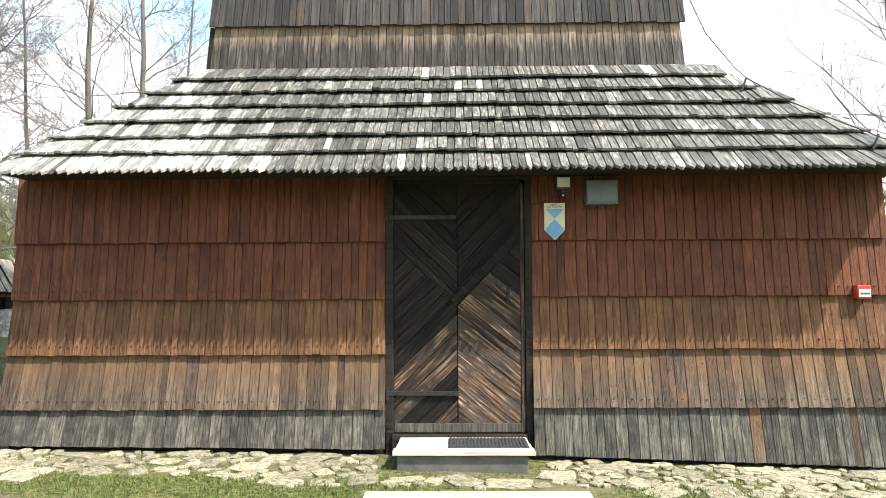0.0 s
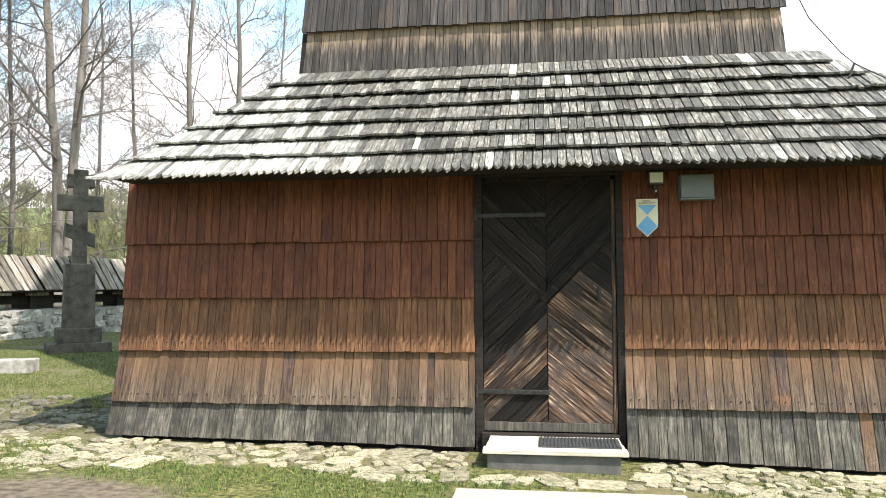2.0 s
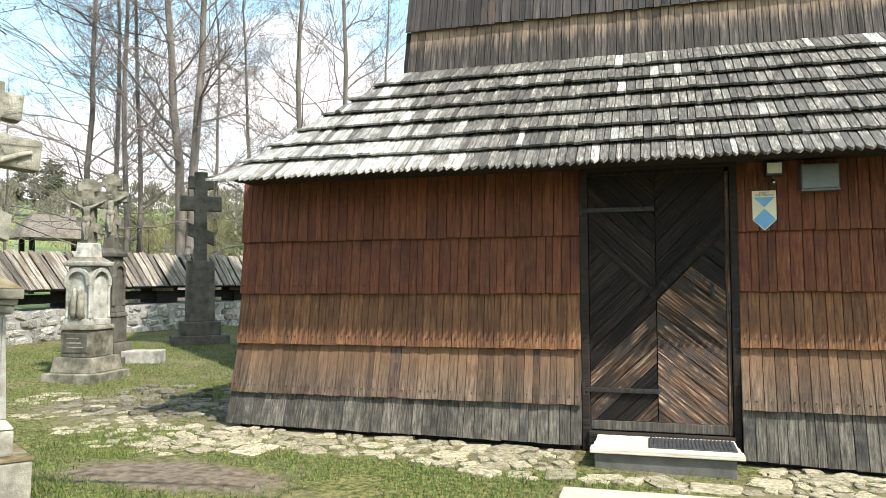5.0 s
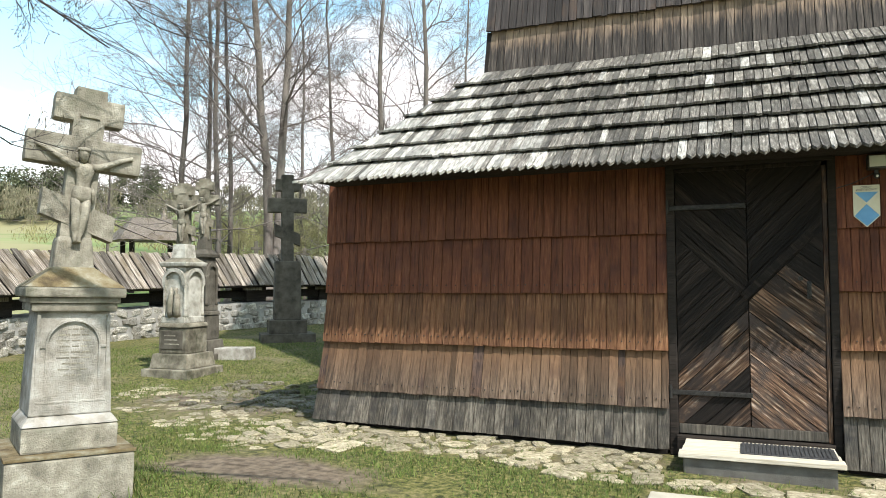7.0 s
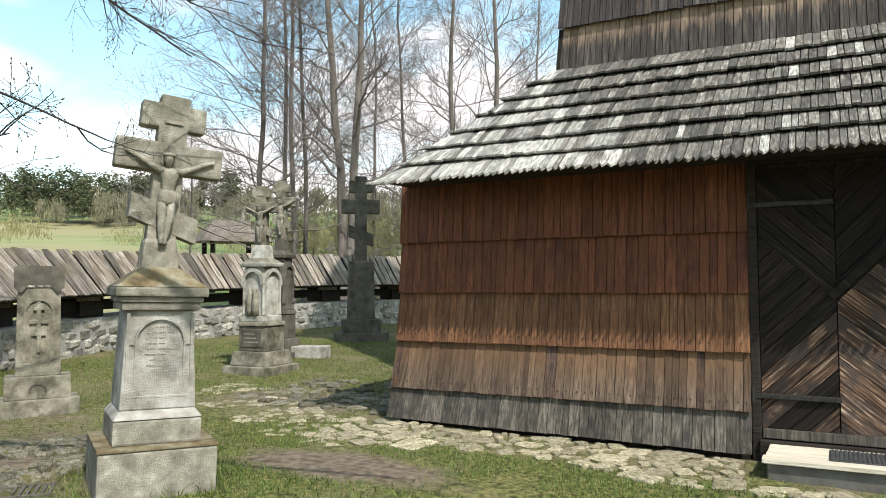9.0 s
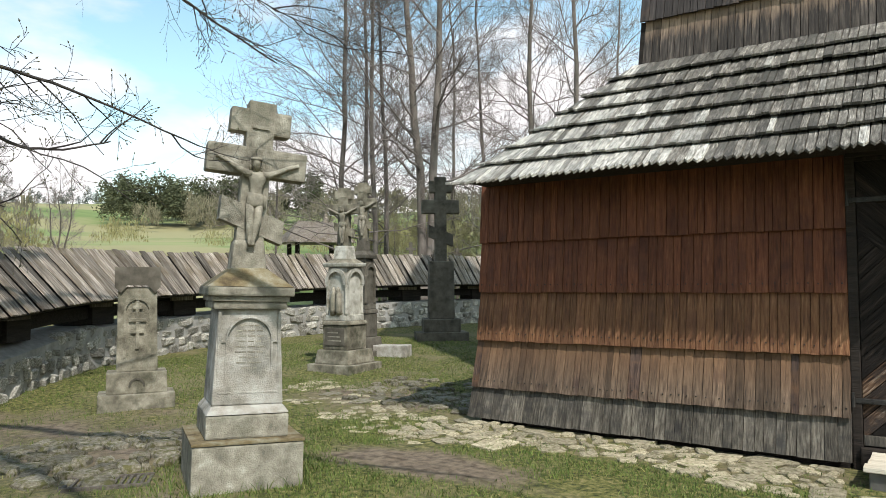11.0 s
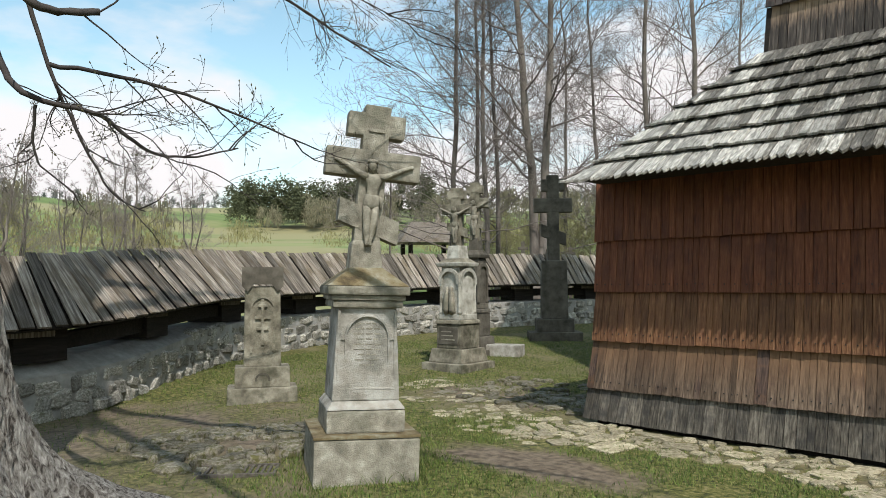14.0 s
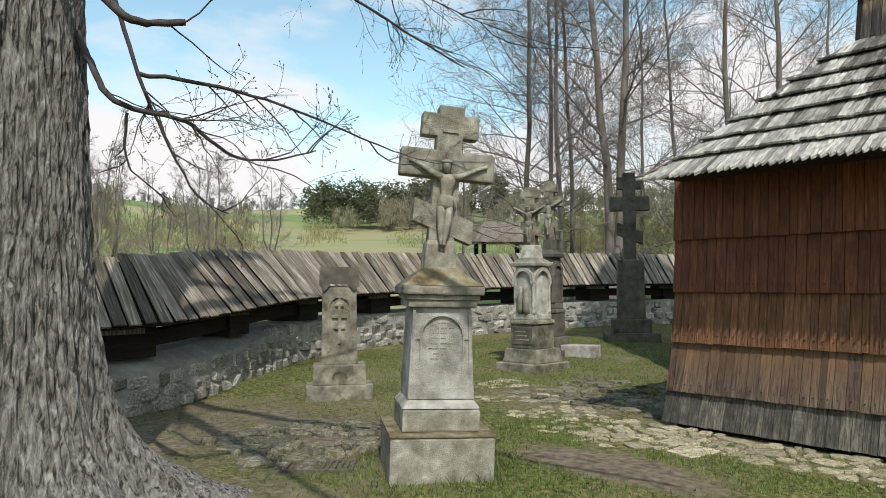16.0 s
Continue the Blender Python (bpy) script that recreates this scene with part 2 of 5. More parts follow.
def piece(name, mesh, parent, m):
    """An object of its own on shared mesh data."""
    o = new(name, mesh)
    o.parent = parent
    o.matrix_local = m
    return o


def empty(name, m=Matrix(), label="", category="", group="", kind=""):
    o = new(name)
    o.empty_display_size = 0.1
    o.matrix_basis = m
    return tagged(o, label, category, group, kind)


def add_box(bm, lo, hi, bevel=0.0, top=(1, 1), m=Matrix()):
    """A box from lo to hi, its top scaled by top, with bevelled edges."""
    c = [(a + b) / 2 for a, b in zip(lo, hi)]
    made = bmesh.ops.create_cube(bm, size=1)["verts"]
    for v in made:
        k = top if v.co.z > 0 else (1, 1)
        v.co = Vector((c[0] + v.co.x * (hi[0] - lo[0]) * k[0], c[1] + v.co.y * (hi[1] - lo[1]) * k[1], c[2] + v.co.z * (hi[2] - lo[2])))
        v.co = m @ v.co
    if bevel:
        edges = {e for v in made for e in v.link_edges}
        bmesh.ops.bevel(bm, geom=list(edges), offset=bevel, segments=2, profile=0.6, affect="EDGES")
    return bm


def box(lo, hi, bevel=0.0, top=(1, 1), m=Matrix()):
    return add_box(bmesh.new(), lo, hi, bevel, top, m)


def add_prism(bm, outline, y0, y1, m=Matrix()):
    """A convex or simple outline in x, z, pushed from y0 to y1."""
    a = [bm.verts.new(m @ Vector((x, y0, z))) for x, z in outline]
    b = [bm.verts.new(m @ Vector((x, y1, z))) for x, z in outline]
    bm.faces.new(a)
    bm.faces.new(b[::-1])
    for i in range(len(a)):
        j = (i + 1) % len(a)
        bm.faces.new((a[j], a[i], b[i], b[j]))
    bmesh.ops.recalc_face_normals(bm, faces=bm.faces[:])
    return bm


def prism(outline, y0, y1, m=Matrix()):
    return add_prism(bmesh.new(), outline, y0, y1, m)


def add_tube(bm, points, radii, sides=6):
    """A tapering tube along points."""
    rings = []
    for i, p in enumerate(points):
        d = (points[min(i + 1, len(points) - 1)] - points[max(i - 1, 0)]).normalized()
        u = d.cross(Vector((0.31, 0.77, 0.2))).normalized()
        w = d.cross(u)
        rings.append([bm.verts.new(p + (u * math.cos(a) + w * math.sin(a)) * radii[i]) for a in (2 * math.pi * k / sides for k in range(sides))])
    for a, b in zip(rings, rings[1:]):
        for k in range(sides):
            bm.faces.new((a[k], a[(k + 1) % sides], b[(k + 1) % sides], b[k]))
    bm.faces.new(rings[0][::-1])
    bm.faces.new(rings[-1])
    return bm


def smooth(o):
    for f in o.data.polygons:
        f.use_smooth = True
    return o


def step(a, b, x):
    k = min(1, max(0, (x - a) / (b - a)))
    return k * k * (3 - 2 * k)


# ---- ground: rises gently to the church, and to the hill beyond the churchyard
def yard(x, y):
    r = math.hypot(x, y)
    base = 0.165 - (0.033 if x > 0 else 0.016) * min(4.5, max(-4.5, x))
    h = base * step(1.0, 5.0, r)
    h += 0.026 * min(9.5, max(0, r - 8.0))
    h -= 0.13 * step(6.0, 2.0, y) * step(-6.0, -8.0, x) * step(14, 10, r)
    far = max(0, r - 26)
    az = math.degrees(math.atan2(-x, y))
    low = 1 - 0.22 * step(47, 41, az) if y > 0 else 0.8
    h += (min(far, 124) * 0.094 + max(0, min(far - 124, 110)) * 0.15 * low + max(0, far - 234) * 0.02) * (0.85 + 0.15 * low)
    return h


def ground_z(x, y):
    r = math.hypot(x, y)
    bumps = 0.03 * noise.noise(Vector((x * 0.9, y * 0.9, 3))) + 0.012 * noise.noise(Vector((x * 4, y * 4, 7)))
    bumps *= 1 - 0.8 * step(5.0, 5.5, y) * step(-4.5, -3.5, x)
    return yard(x, y) + bumps + (step(60, 200, r) * 6 * noise.noise(Vector((x * 0.012, y * 0.012, 1))) if r > 60 else 0)


def ground_material():
    """Grass with moss, bare earth in trodden places and field strips in the distance, all by position."""
    m = surface("turf", [(0.36, (0.022, 0.026, 0.008)), (0.45, (0.066, 0.073, 0.018)), (0.54, (0.125, 0.12, 0.036)), (0.66, (0.22, 0.185, 0.086))], (22, 22, 22), 0.95, 0.6, 120, 0.0, world_space=True, patch=(0.155, 0.13, 0.07), patch_scale=1.1, patch_at=(0.5, 0.68))
    n, l = m.node_tree.nodes, m.node_tree.links
    p = n["Principled BSDF"]
    col = p.inputs["Base Color"].links[0].from_socket
    pos = n.new("ShaderNodeNewGeometry").outputs["Position"]
    nz = n.new("ShaderNodeTexNoise")
    nz.inputs["Scale"].default_value, nz.inputs["Detail"].default_value = 2.2, 7
    l.new(pos, nz.inputs["Vector"])
    soil_n = n.new("ShaderNodeTexNoise")
    soil_n.inputs["Scale"].default_value, soil_n.inputs["Detail"].default_value = 14, 8
    l.new(pos, soil_n.inputs["Vector"])
    soil = n.new("ShaderNodeValToRGB")
    soil.color_ramp.elements[0].position, soil.color_ramp.elements[0].color = 0.3, (0.065, 0.048, 0.032, 1)
    soil.color_ramp.elements[1].position, soil.color_ramp.elements[1].color = 0.7, (0.22, 0.172, 0.124, 1)
    l.new(soil_n.outputs["Fac"], soil.inputs[0])
    total = None
    for cx, cy, rx, ry, gain in ((-3.2, 4.35, 1.0, 0.42, 1.2), (-6.4, 3.0, 2.6, 2.0, 0.85), (-4.6, 1.2, 1.6, 1.5, 0.95), (0.5, 5.5, 5.5, 0.5, 0.4), (-5.2, 3.2, 0.7, 0.6, 1.0), (-5.2, 6.6, 1.4, 0.9, 0.8)):
        d = n.new("ShaderNodeVectorMath")
        d.operation = "MULTIPLY_ADD"
        l.new(pos, d.inputs[0])
        d.inputs[1].default_value, d.inputs[2].default_value = (1 / rx, 1 / ry, 0), (-cx / rx, -cy / ry, 0)
        ln = n.new("ShaderNodeVectorMath")
        ln.operation = "LENGTH"
        l.new(d.outputs[0], ln.inputs[0])
        s = n.new("ShaderNodeMapRange")
        s.inputs[1].default_value, s.inputs[2].default_value, s.inputs[3].default_value, s.inputs[4].default_value = 0.4, 1.3, gain, 0
        l.new(ln.outputs["Value"], s.inputs[0])
        if total is None:
            total = s.outputs[0]
        else:
            a = n.new("ShaderNodeMath")
            a.operation = "MAXIMUM"
            l.new(total, a.inputs[0])
            l.new(s.outputs[0], a.inputs[1])
            total = a.outputs[0]
    k = n.new("ShaderNodeMath")
    k.operation = "MULTIPLY_ADD"
    l.new(nz.outputs["Fac"], k.inputs[0])
    k.inputs[1].default_value = 1.6
    sub = n.new("ShaderNodeMath")
    sub.operation = "SUBTRACT"
    l.new(total, sub.inputs[0])
    sub.inputs[1].default_value = 1.25
    l.new(sub.outputs[0], k.inputs[2])
    cl = n.new("ShaderNodeMapRange")
    cl.inputs[1].default_value, cl.inputs[2].default_value = -0.15, 0.5
    l.new(k.outputs[0], cl.inputs[0])
    mx = n.new("ShaderNodeMix")
    mx.data_type = "RGBA"
    l.new(cl.outputs[0], mx.inputs[0])
    l.new(col, mx.inputs[6])
    l.new(soil.outputs[0], mx.inputs[7])
    l.new(mx.outputs[2], p.inputs["Base Color"])
    return m


def build_ground():
    angles = 360
    rings = [0.25 * k for k in range(1, 60)]
    while rings[-1] < 3000:
        rings.append(rings[-1] * 1.06)
    verts = [(0, 0, ground_z(0, 0))]
    for r in rings:
        for k in range(angles):
            x, y = r * math.cos(2 * math.pi * k / angles), r * math.sin(2 * math.pi * k / angles)
            verts.append((x, y, ground_z(x, y)))
    faces = [(0, 1 + k, 1 + (k + 1) % angles) for k in range(angles)]
    for i in range(len(rings) - 1):
        a, b = 1 + i * angles, 1 + (i + 1) * angles
        faces += [(a + k, b + k, b + (k + 1) % angles, a + (k + 1) % angles) for k in range(angles)]
    me = bpy.data.meshes.new("ground")
    me.from_pydata(verts, [], faces)
    me.materials.append(ground_material())
    me.materials.append(surface("fields", [(0.32, (0.055, 0.085, 0.022)), (0.44, (0.1, 0.145, 0.042)), (0.54, (0.15, 0.195, 0.065)), (0.68, (0.21, 0.225, 0.095))], (0.012, 0.05, 0.05), 0.95, 0.0, 3, 0.0, world_space=True, patch=(0.24, 0.22, 0.11), patch_scale=0.02, patch_at=(0.52, 0.58)))
    for p in me.polygons:
        p.use_smooth = True
        if math.hypot(p.center.x, p.center.y) > 24:
            p.material_index = 1
    return tagged(new("ground", me), "churchyard turf with moss, bare earth and distant fields", "ground", kind="structure")


ground = build_ground()

# ---- church front: battered boarded walls, door, hipped shingle roof, tower
WALL_Y = 6.0
X_LEFT, X_RIGHT = -3.6, 3.43
DOOR_L, DOOR_R = -0.545, 0.585
EAVE_Y, EAVE_Z, EAVE_L, EAVE_R = 5.48, 2.35, -3.65, 3.68
FOOT_Y, FOOT_Z, FOOT_L, FOOT_R = 6.758, 3.52, -2.372, 2.20
church = empty("church", pose(0, WALL_Y, 0), "old brown boarded wooden church with shingled roof", "church")


def in_church(m):
    return Matrix.Translation((0, -WALL_Y, 0)) @ m


def board_mesh(name, material, tip=0.0, w=0.09, chamfer=0.0035, thick=0.024):
    """A board one metre long up z, wide in x, its face towards -y, its lower end pointed by tip."""
    h, c = w / 2, chamfer
    front = [(-h + c, 0), (0, -tip), (h - c, 0), (h - c, 1), (-h + c, 1)] if tip else [(-h + c, 0), (h - c, 0), (h - c, 1), (-h + c, 1)]
    back = [(-h, 0), (0, -tip), (h, 0), (h, 1), (-h, 1)] if tip else [(-h, 0), (h, 0), (h, 1), (-h, 1)]
    bm = bmesh.new()
    f = [bm.verts.new((x, -thick, z)) for x, z in front]
    g = [bm.verts.new((x, -thick * 0.45, z)) for x, z in back]
    b = [bm.verts.new((x, 0, z)) for x, z in back]
    bm.faces.new(f)
    n = len(f)
    for ring, nxt in ((f, g), (g, b)):
        for i in range(n):
            bm.faces.new((ring[(i + 1) % n], ring[i], nxt[i], nxt[(i + 1) % n]))
    bmesh.ops.recalc_face_normals(bm, faces=bm.faces[:])
    me = bpy.data.meshes.new(name)
    bm.to_mesh(me)
    bm.free()
    me.materials.append(material)
    return me


def lay(low, high, width, lean=0.0, jut=0.0):
    """The pose of a board from its foot low to its head high, out by jut."""
    up = Vector(high) - Vector(low)
    z = up.normalized()
    x = Vector((1, 0, 0))
    y = z.cross(x).normalized()
    x = y.cross(z)
    m = Matrix((x, y, z)).transposed().to_4x4()
    return Matrix.Translation(Vector(low) - y * jut) @ m @ Matrix.Rotation(lean, 4, "Y") @ Matrix.Diagonal((width, 1, up.length, 1))


rng = random.Random(4)
LEVEL_L = [2.42, 1.875, 1.41, 0.965, 0.535]
LEVEL_R = [2.42, 1.878, 1.424, 1.004, 0.545]
OUT = [0.018, 0.023, 0.032, 0.051, 0.089, 0.118]


def foot_z(x):
    return 0.222 - 0.01 * x if x < 0 else 0.205 - 0.035 * x


def board_wall(name, x0, x1, levels, label):
    bm = bmesh.new()
    add_prism(bm, [(x0, -0.1), (x1, -0.1), (x1, 2.6), (x0, 2.6)], 0.035, 0.2)
    wall = part(name, bm, dark_wood, church, label)
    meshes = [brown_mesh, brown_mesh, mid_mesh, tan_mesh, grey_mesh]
    heads = []
    for k in range(5):
        x = x0 - (OUT[k + 1] if x0 < -1 else 0)
        end = x1 + (OUT[k + 1] if x1 > 1 else 0)
        while x < end - 0.02:
            w = rng.uniform(0.05, 0.1)
            if end - x - w < 0.05:
                w = end - x
            mid = x + w / 2
            zl = levels[k + 1] if k < 4 else foot_z(mid)
            zl += rng.gauss(0, 0.002)
            low = (mid, -OUT[k + 1], zl)
            inner = (mid - x0) / (x1 - x0)
            shift = -(OUT[k] - OUT[k + 1]) * (1 - inner) if x0 < -1 else (OUT[k] - OUT[k + 1]) * inner
            high = (mid + shift, -OUT[k] + 0.042, levels[k] + 0.03)
            me = meshes[k]
            if k == 3 and rng.random() < (0.12 if x0 > 0 else 0.07):
                me = stained_mesh
            elif k == 4 and x1 > 1 and rng.random() < 0.22 * step(1.6, 3.2, mid):
                me = tan_mesh
            piece("board", me, wall, lay(low, high, w / 0.09 * 0.998, 0.0, rng.uniform(-0.002, 0.004)))
            if 0 < k < 4:
                heads.append((zl + 0.07, OUT[k + 1] - 0.07 * (OUT[k + 1] - OUT[k] + 0.042) / (levels[k] - levels[k + 1]), mid + rng.uniform(-0.008, 0.008)))
            x += w
    nails = bmesh.new()
    for z, o, x in heads:
        add_box(nails, (x - 0.004, -o - 0.034, z - 0.005), (x + 0.004, -o - 0.02, z + 0.005))
    tagged(part("nails", nails, iron, wall), kind="stuff")
    return wall


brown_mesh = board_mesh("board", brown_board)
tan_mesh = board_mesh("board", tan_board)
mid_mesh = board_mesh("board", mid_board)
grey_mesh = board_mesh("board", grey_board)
stained_mesh = board_mesh("board", stained_board)


def frustum(bm, a, b):
    """A frustum between two rectangles (x0, y0, x1, y1, z)."""
    lo = [bm.verts.new((x, y, a[4])) for x, y in ((a[0], a[1]), (a[2], a[1]), (a[2], a[3]), (a[0], a[3]))]
    hi = [bm.verts.new((x, y, b[4])) for x, y in ((b[0], b[1]), (b[2], b[1]), (b[2], b[3]), (b[0], b[3]))]
    bm.faces.new(lo[::-1])
    bm.faces.new(hi)
    for i in range(4):
        bm.faces.new((lo[i], lo[(i + 1) % 4], hi[(i + 1) % 4], hi[i]))
    return bm


# body behind the boards, with plain side and back walls
bm = bmesh.new()
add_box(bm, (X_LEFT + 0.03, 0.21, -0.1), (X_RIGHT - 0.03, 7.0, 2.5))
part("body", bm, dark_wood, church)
part("plinth_beam", box((X_LEFT - 0.02, -0.05, -0.1), (DOOR_L - 0.05, 0.034, 0.3), 0.01), dark_wood, church)
part("plinth_beam", box((DOOR_R + 0.05, -0.05, -0.15), (X_RIGHT + 0.02, 0.034, 0.25), 0.01), dark_wood, church)

# door surround and leaf
DY = -0.025
surround = part("door_frame", box((DOOR_L - 0.03, -0.055, 0.1), (DOOR_L + 0.035, 0.2, 2.4), 0.008), dark_wood, church)
part("jamb", box((DOOR_R - 0.035, -0.055, 0.1), (DOOR_R + 0.02, 0.2, 2.42), 0.008), dark_wood, surround)
part("jamb", box((DOOR_L - 0.02, -0.07, 2.375), (DOOR_R, 0.2, 2.47), 0.008), dark_wood, surround)
part("threshold", box((DOOR_L + 0.02, -0.08, 0.2), (DOOR_R - 0.03, 0.2, 0.335), 0.01), dark_wood, surround)
part("stop_strip", box((0.515, -0.04, 0.34), (0.545, 0.1, 2.345), 0.006), door_brown, surround, "brown weathered strip beside the door")
part("stop_strip", box((DOOR_L + 0.037, -0.055, 2.345), (0.515, 0.1, 2.372), 0.005), door_dark, surround)
door = part("door", box((DOOR_L + 0.037, DY + 0.02, 0.337), (0.515, DY + 0.06, 2.37)), door_dark, church, "old double-leaf door of weathered diagonal planks")


def clip(poly, nx, nz, d):
    out = []
    for i, a in enumerate(poly):
        b = poly[(i + 1) % len(poly)]
        da, db = a[0] * nx + a[1] * nz - d, b[0] * nx + b[1] * nz - d
        if da <= 0:
            out.append(a)
        if (da < 0) != (db < 0) and da != db:
            k = da / (da - db)
            out.append((a[0] + (b[0] - a[0]) * k, a[1] + (b[1] - a[1]) * k))
    return out


def clip_all(poly, region):
    for i, a in enumerate(region):
        b = region[(i + 1) % len(region)]
        nx, nz = b[1] - a[1], -(b[0] - a[0])
        poly = clip(poly, nx, nz, a[0] * nx + a[1] * nz)
        if len(poly) < 3:
            return []
    return poly


def planks(region, angle, width, choose):
    """Planks at an angle to the level, cut to a region (outline against the clock)."""
    c, s = math.cos(angle), math.sin(angle)
    offs = [x * -s + z * c for x, z in region]
    v = min(offs) - rng.uniform(0, 0.5) * width
    while v < max(offs):
        w = width * rng.uniform(0.8, 1.2)
        cut = clip_all([(u * c - q * s, u * s + q * c) for u, q in ((-5, v + 0.003), (5, v + 0.003), (5, v + w - 0.003), (-5, v + w - 0.003))], region)
        if len(cut) > 2:
            cx, cz = sum(p[0] for p in cut) / len(cut), sum(p[1] for p in cut) / len(cut)
            turn = Matrix.Rotation(math.pi / 2 - angle, 4, "Y")
            bm = prism([(p[0] - cx, p[1] - cz) for p in cut], -0.014 - rng.uniform(0, 0.008), 0.012, turn.inverted())
            o = part("plank", bm, choose(cx, cz), door)
            o.matrix_local = Matrix.Translation((cx, DY + 0.008, cz)) @ turn
        v += w


L0, R0, Z0, Z1 = DOOR_L + 0.04, 0.512, 0.42, 2.365
MID = 0.005
LEFT_V, RIGHT_V = 1.85, 1.88
KNEE = 1.36


def tone_up(x, z):
    return door_brown if (x > -0.3 and z < 2.2 and x < MID and rng.random() < 0.14) else door_dark


def tone_low(x, z):
    return door_brown if z < 1.05 + 1.3 * max(0, x) and rng.random() < 0.85 else door_dark


planks([(L0, LEFT_V), (MID - 0.004, KNEE), (MID - 0.004, Z1), (L0, Z1)], math.atan2(KNEE - LEFT_V, MID - L0), 0.085, tone_up)
planks([(L0, Z0), (MID - 0.004, Z0), (MID - 0.004, KNEE - 0.006), (L0, LEFT_V - 0.006)], math.atan2(0.5, 0.52), 0.1, tone_low)
planks([(MID + 0.004, KNEE), (R0, RIGHT_V), (R0, Z1), (MID + 0.004, Z1)], math.atan2(RIGHT_V - KNEE, R0 - MID), 0.12, lambda x, z: door_dark)
planks([(MID + 0.004, Z0), (R0, Z0), (R0, RIGHT_V - 0.006), (MID + 0.004, KNEE - 0.006)], math.atan2(-0.4, 0.5), 0.115, tone_low)
part("bottom_rail", box((L0, DY - 0.02, 0.345), (R0, DY + 0.02, 0.417), 0.006), grey_board, door, "grey weathered bottom rail")
bm = box((-0.33, -0.028, -0.03), (0.33, 0.0, 0.03), 0.004)
o = part("brace", bm, door_dark, door)
o.matrix_local = Matrix.Translation((0.2, DY - 0.008, 1.62)) @ Matrix.Rotation(-math.atan2(RIGHT_V - KNEE, R0 - MID), 4, "Y")
for z, x1 in ((2.07, 0.0), (0.655, 0.02)):
    bm = box((DOOR_L - 0.01, DY - 0.035, z - 0.018), (x1, DY - 0.008, z + 0.018), 0.004)
    add_tube(bm, [Vector((DOOR_L - 0.015, DY - 0.06, z - 0.04)), Vector((DOOR_L - 0.015, DY - 0.06, z + 0.06))], [0.013, 0.013], 8)
    for k in range(4):
        add_tube(bm, [Vector((DOOR_L + 0.1 + 0.12 * k, DY - 0.03, z)), Vector((DOOR_L + 0.1 + 0.12 * k, DY - 0.042, z))], [0.009, 0.006], 6)
    part("hinge", bm, iron, door, "long iron strap hinge")
bm = box((0.4, DY - 0.03, 1.37), (0.43, DY - 0.016, 1.5), 0.004)
add_tube(bm, [Vector((0.415, DY - 0.02, 1.47)), Vector((0.415, DY - 0.06, 1.46)), Vector((0.415, DY - 0.06, 1.4)), Vector((0.415, DY - 0.02, 1.39))], [0.007] * 4, 6)
add_tube(bm, [Vector((0.36, DY - 0.02, 1.52)), Vector((0.36, DY - 0.032, 1.52))], [0.018, 0.016], 10)
part("latch", bm, iron, door, "black iron latch and keyhole plate")

# roof deck, soffit, tower
D2 = FOOT_Y + 4.6
bm = bmesh.new()
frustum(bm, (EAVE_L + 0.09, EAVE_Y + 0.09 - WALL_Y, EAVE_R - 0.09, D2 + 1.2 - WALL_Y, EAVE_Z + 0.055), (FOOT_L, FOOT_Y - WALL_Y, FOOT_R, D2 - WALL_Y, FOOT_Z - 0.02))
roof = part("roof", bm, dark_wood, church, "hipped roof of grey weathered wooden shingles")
bm = bmesh.new()
T0 = (FOOT_L + 0.05, FOOT_Y + 0.05 - WALL_Y, FOOT_R - 0.05, D2 - WALL_Y, FOOT_Z - 0.3)
T1 = (FOOT_L + 0.65, FOOT_Y + 0.65 - WALL_Y, FOOT_R - 0.65, D2 - 0.6 - WALL_Y, 12.0)
frustum(bm, T0, T1)
tower = part("tower", bm, dark_wood, church, "tapering boarded tower with dark weathered boards")
bm = bmesh.new()
frustum(bm, (T1[0] - 0.4, T1[1] - 0.4, T1[2] + 0.4, T1[3] + 0.4, 12.0), (-0.3, 2.9, 0.2, 3.3, 18.5))
part("spire", bm, roof_wood_joined, church)

wall_left = board_wall("wall_left", X_LEFT, DOOR_L - 0.03, LEVEL_L, "brown weathered overlapping board wall, grey at its foot")
wall_right = board_wall("wall_right", DOOR_R + 0.02, X_RIGHT, LEVEL_R, "brown weathered overlapping board wall, grey at its foot")

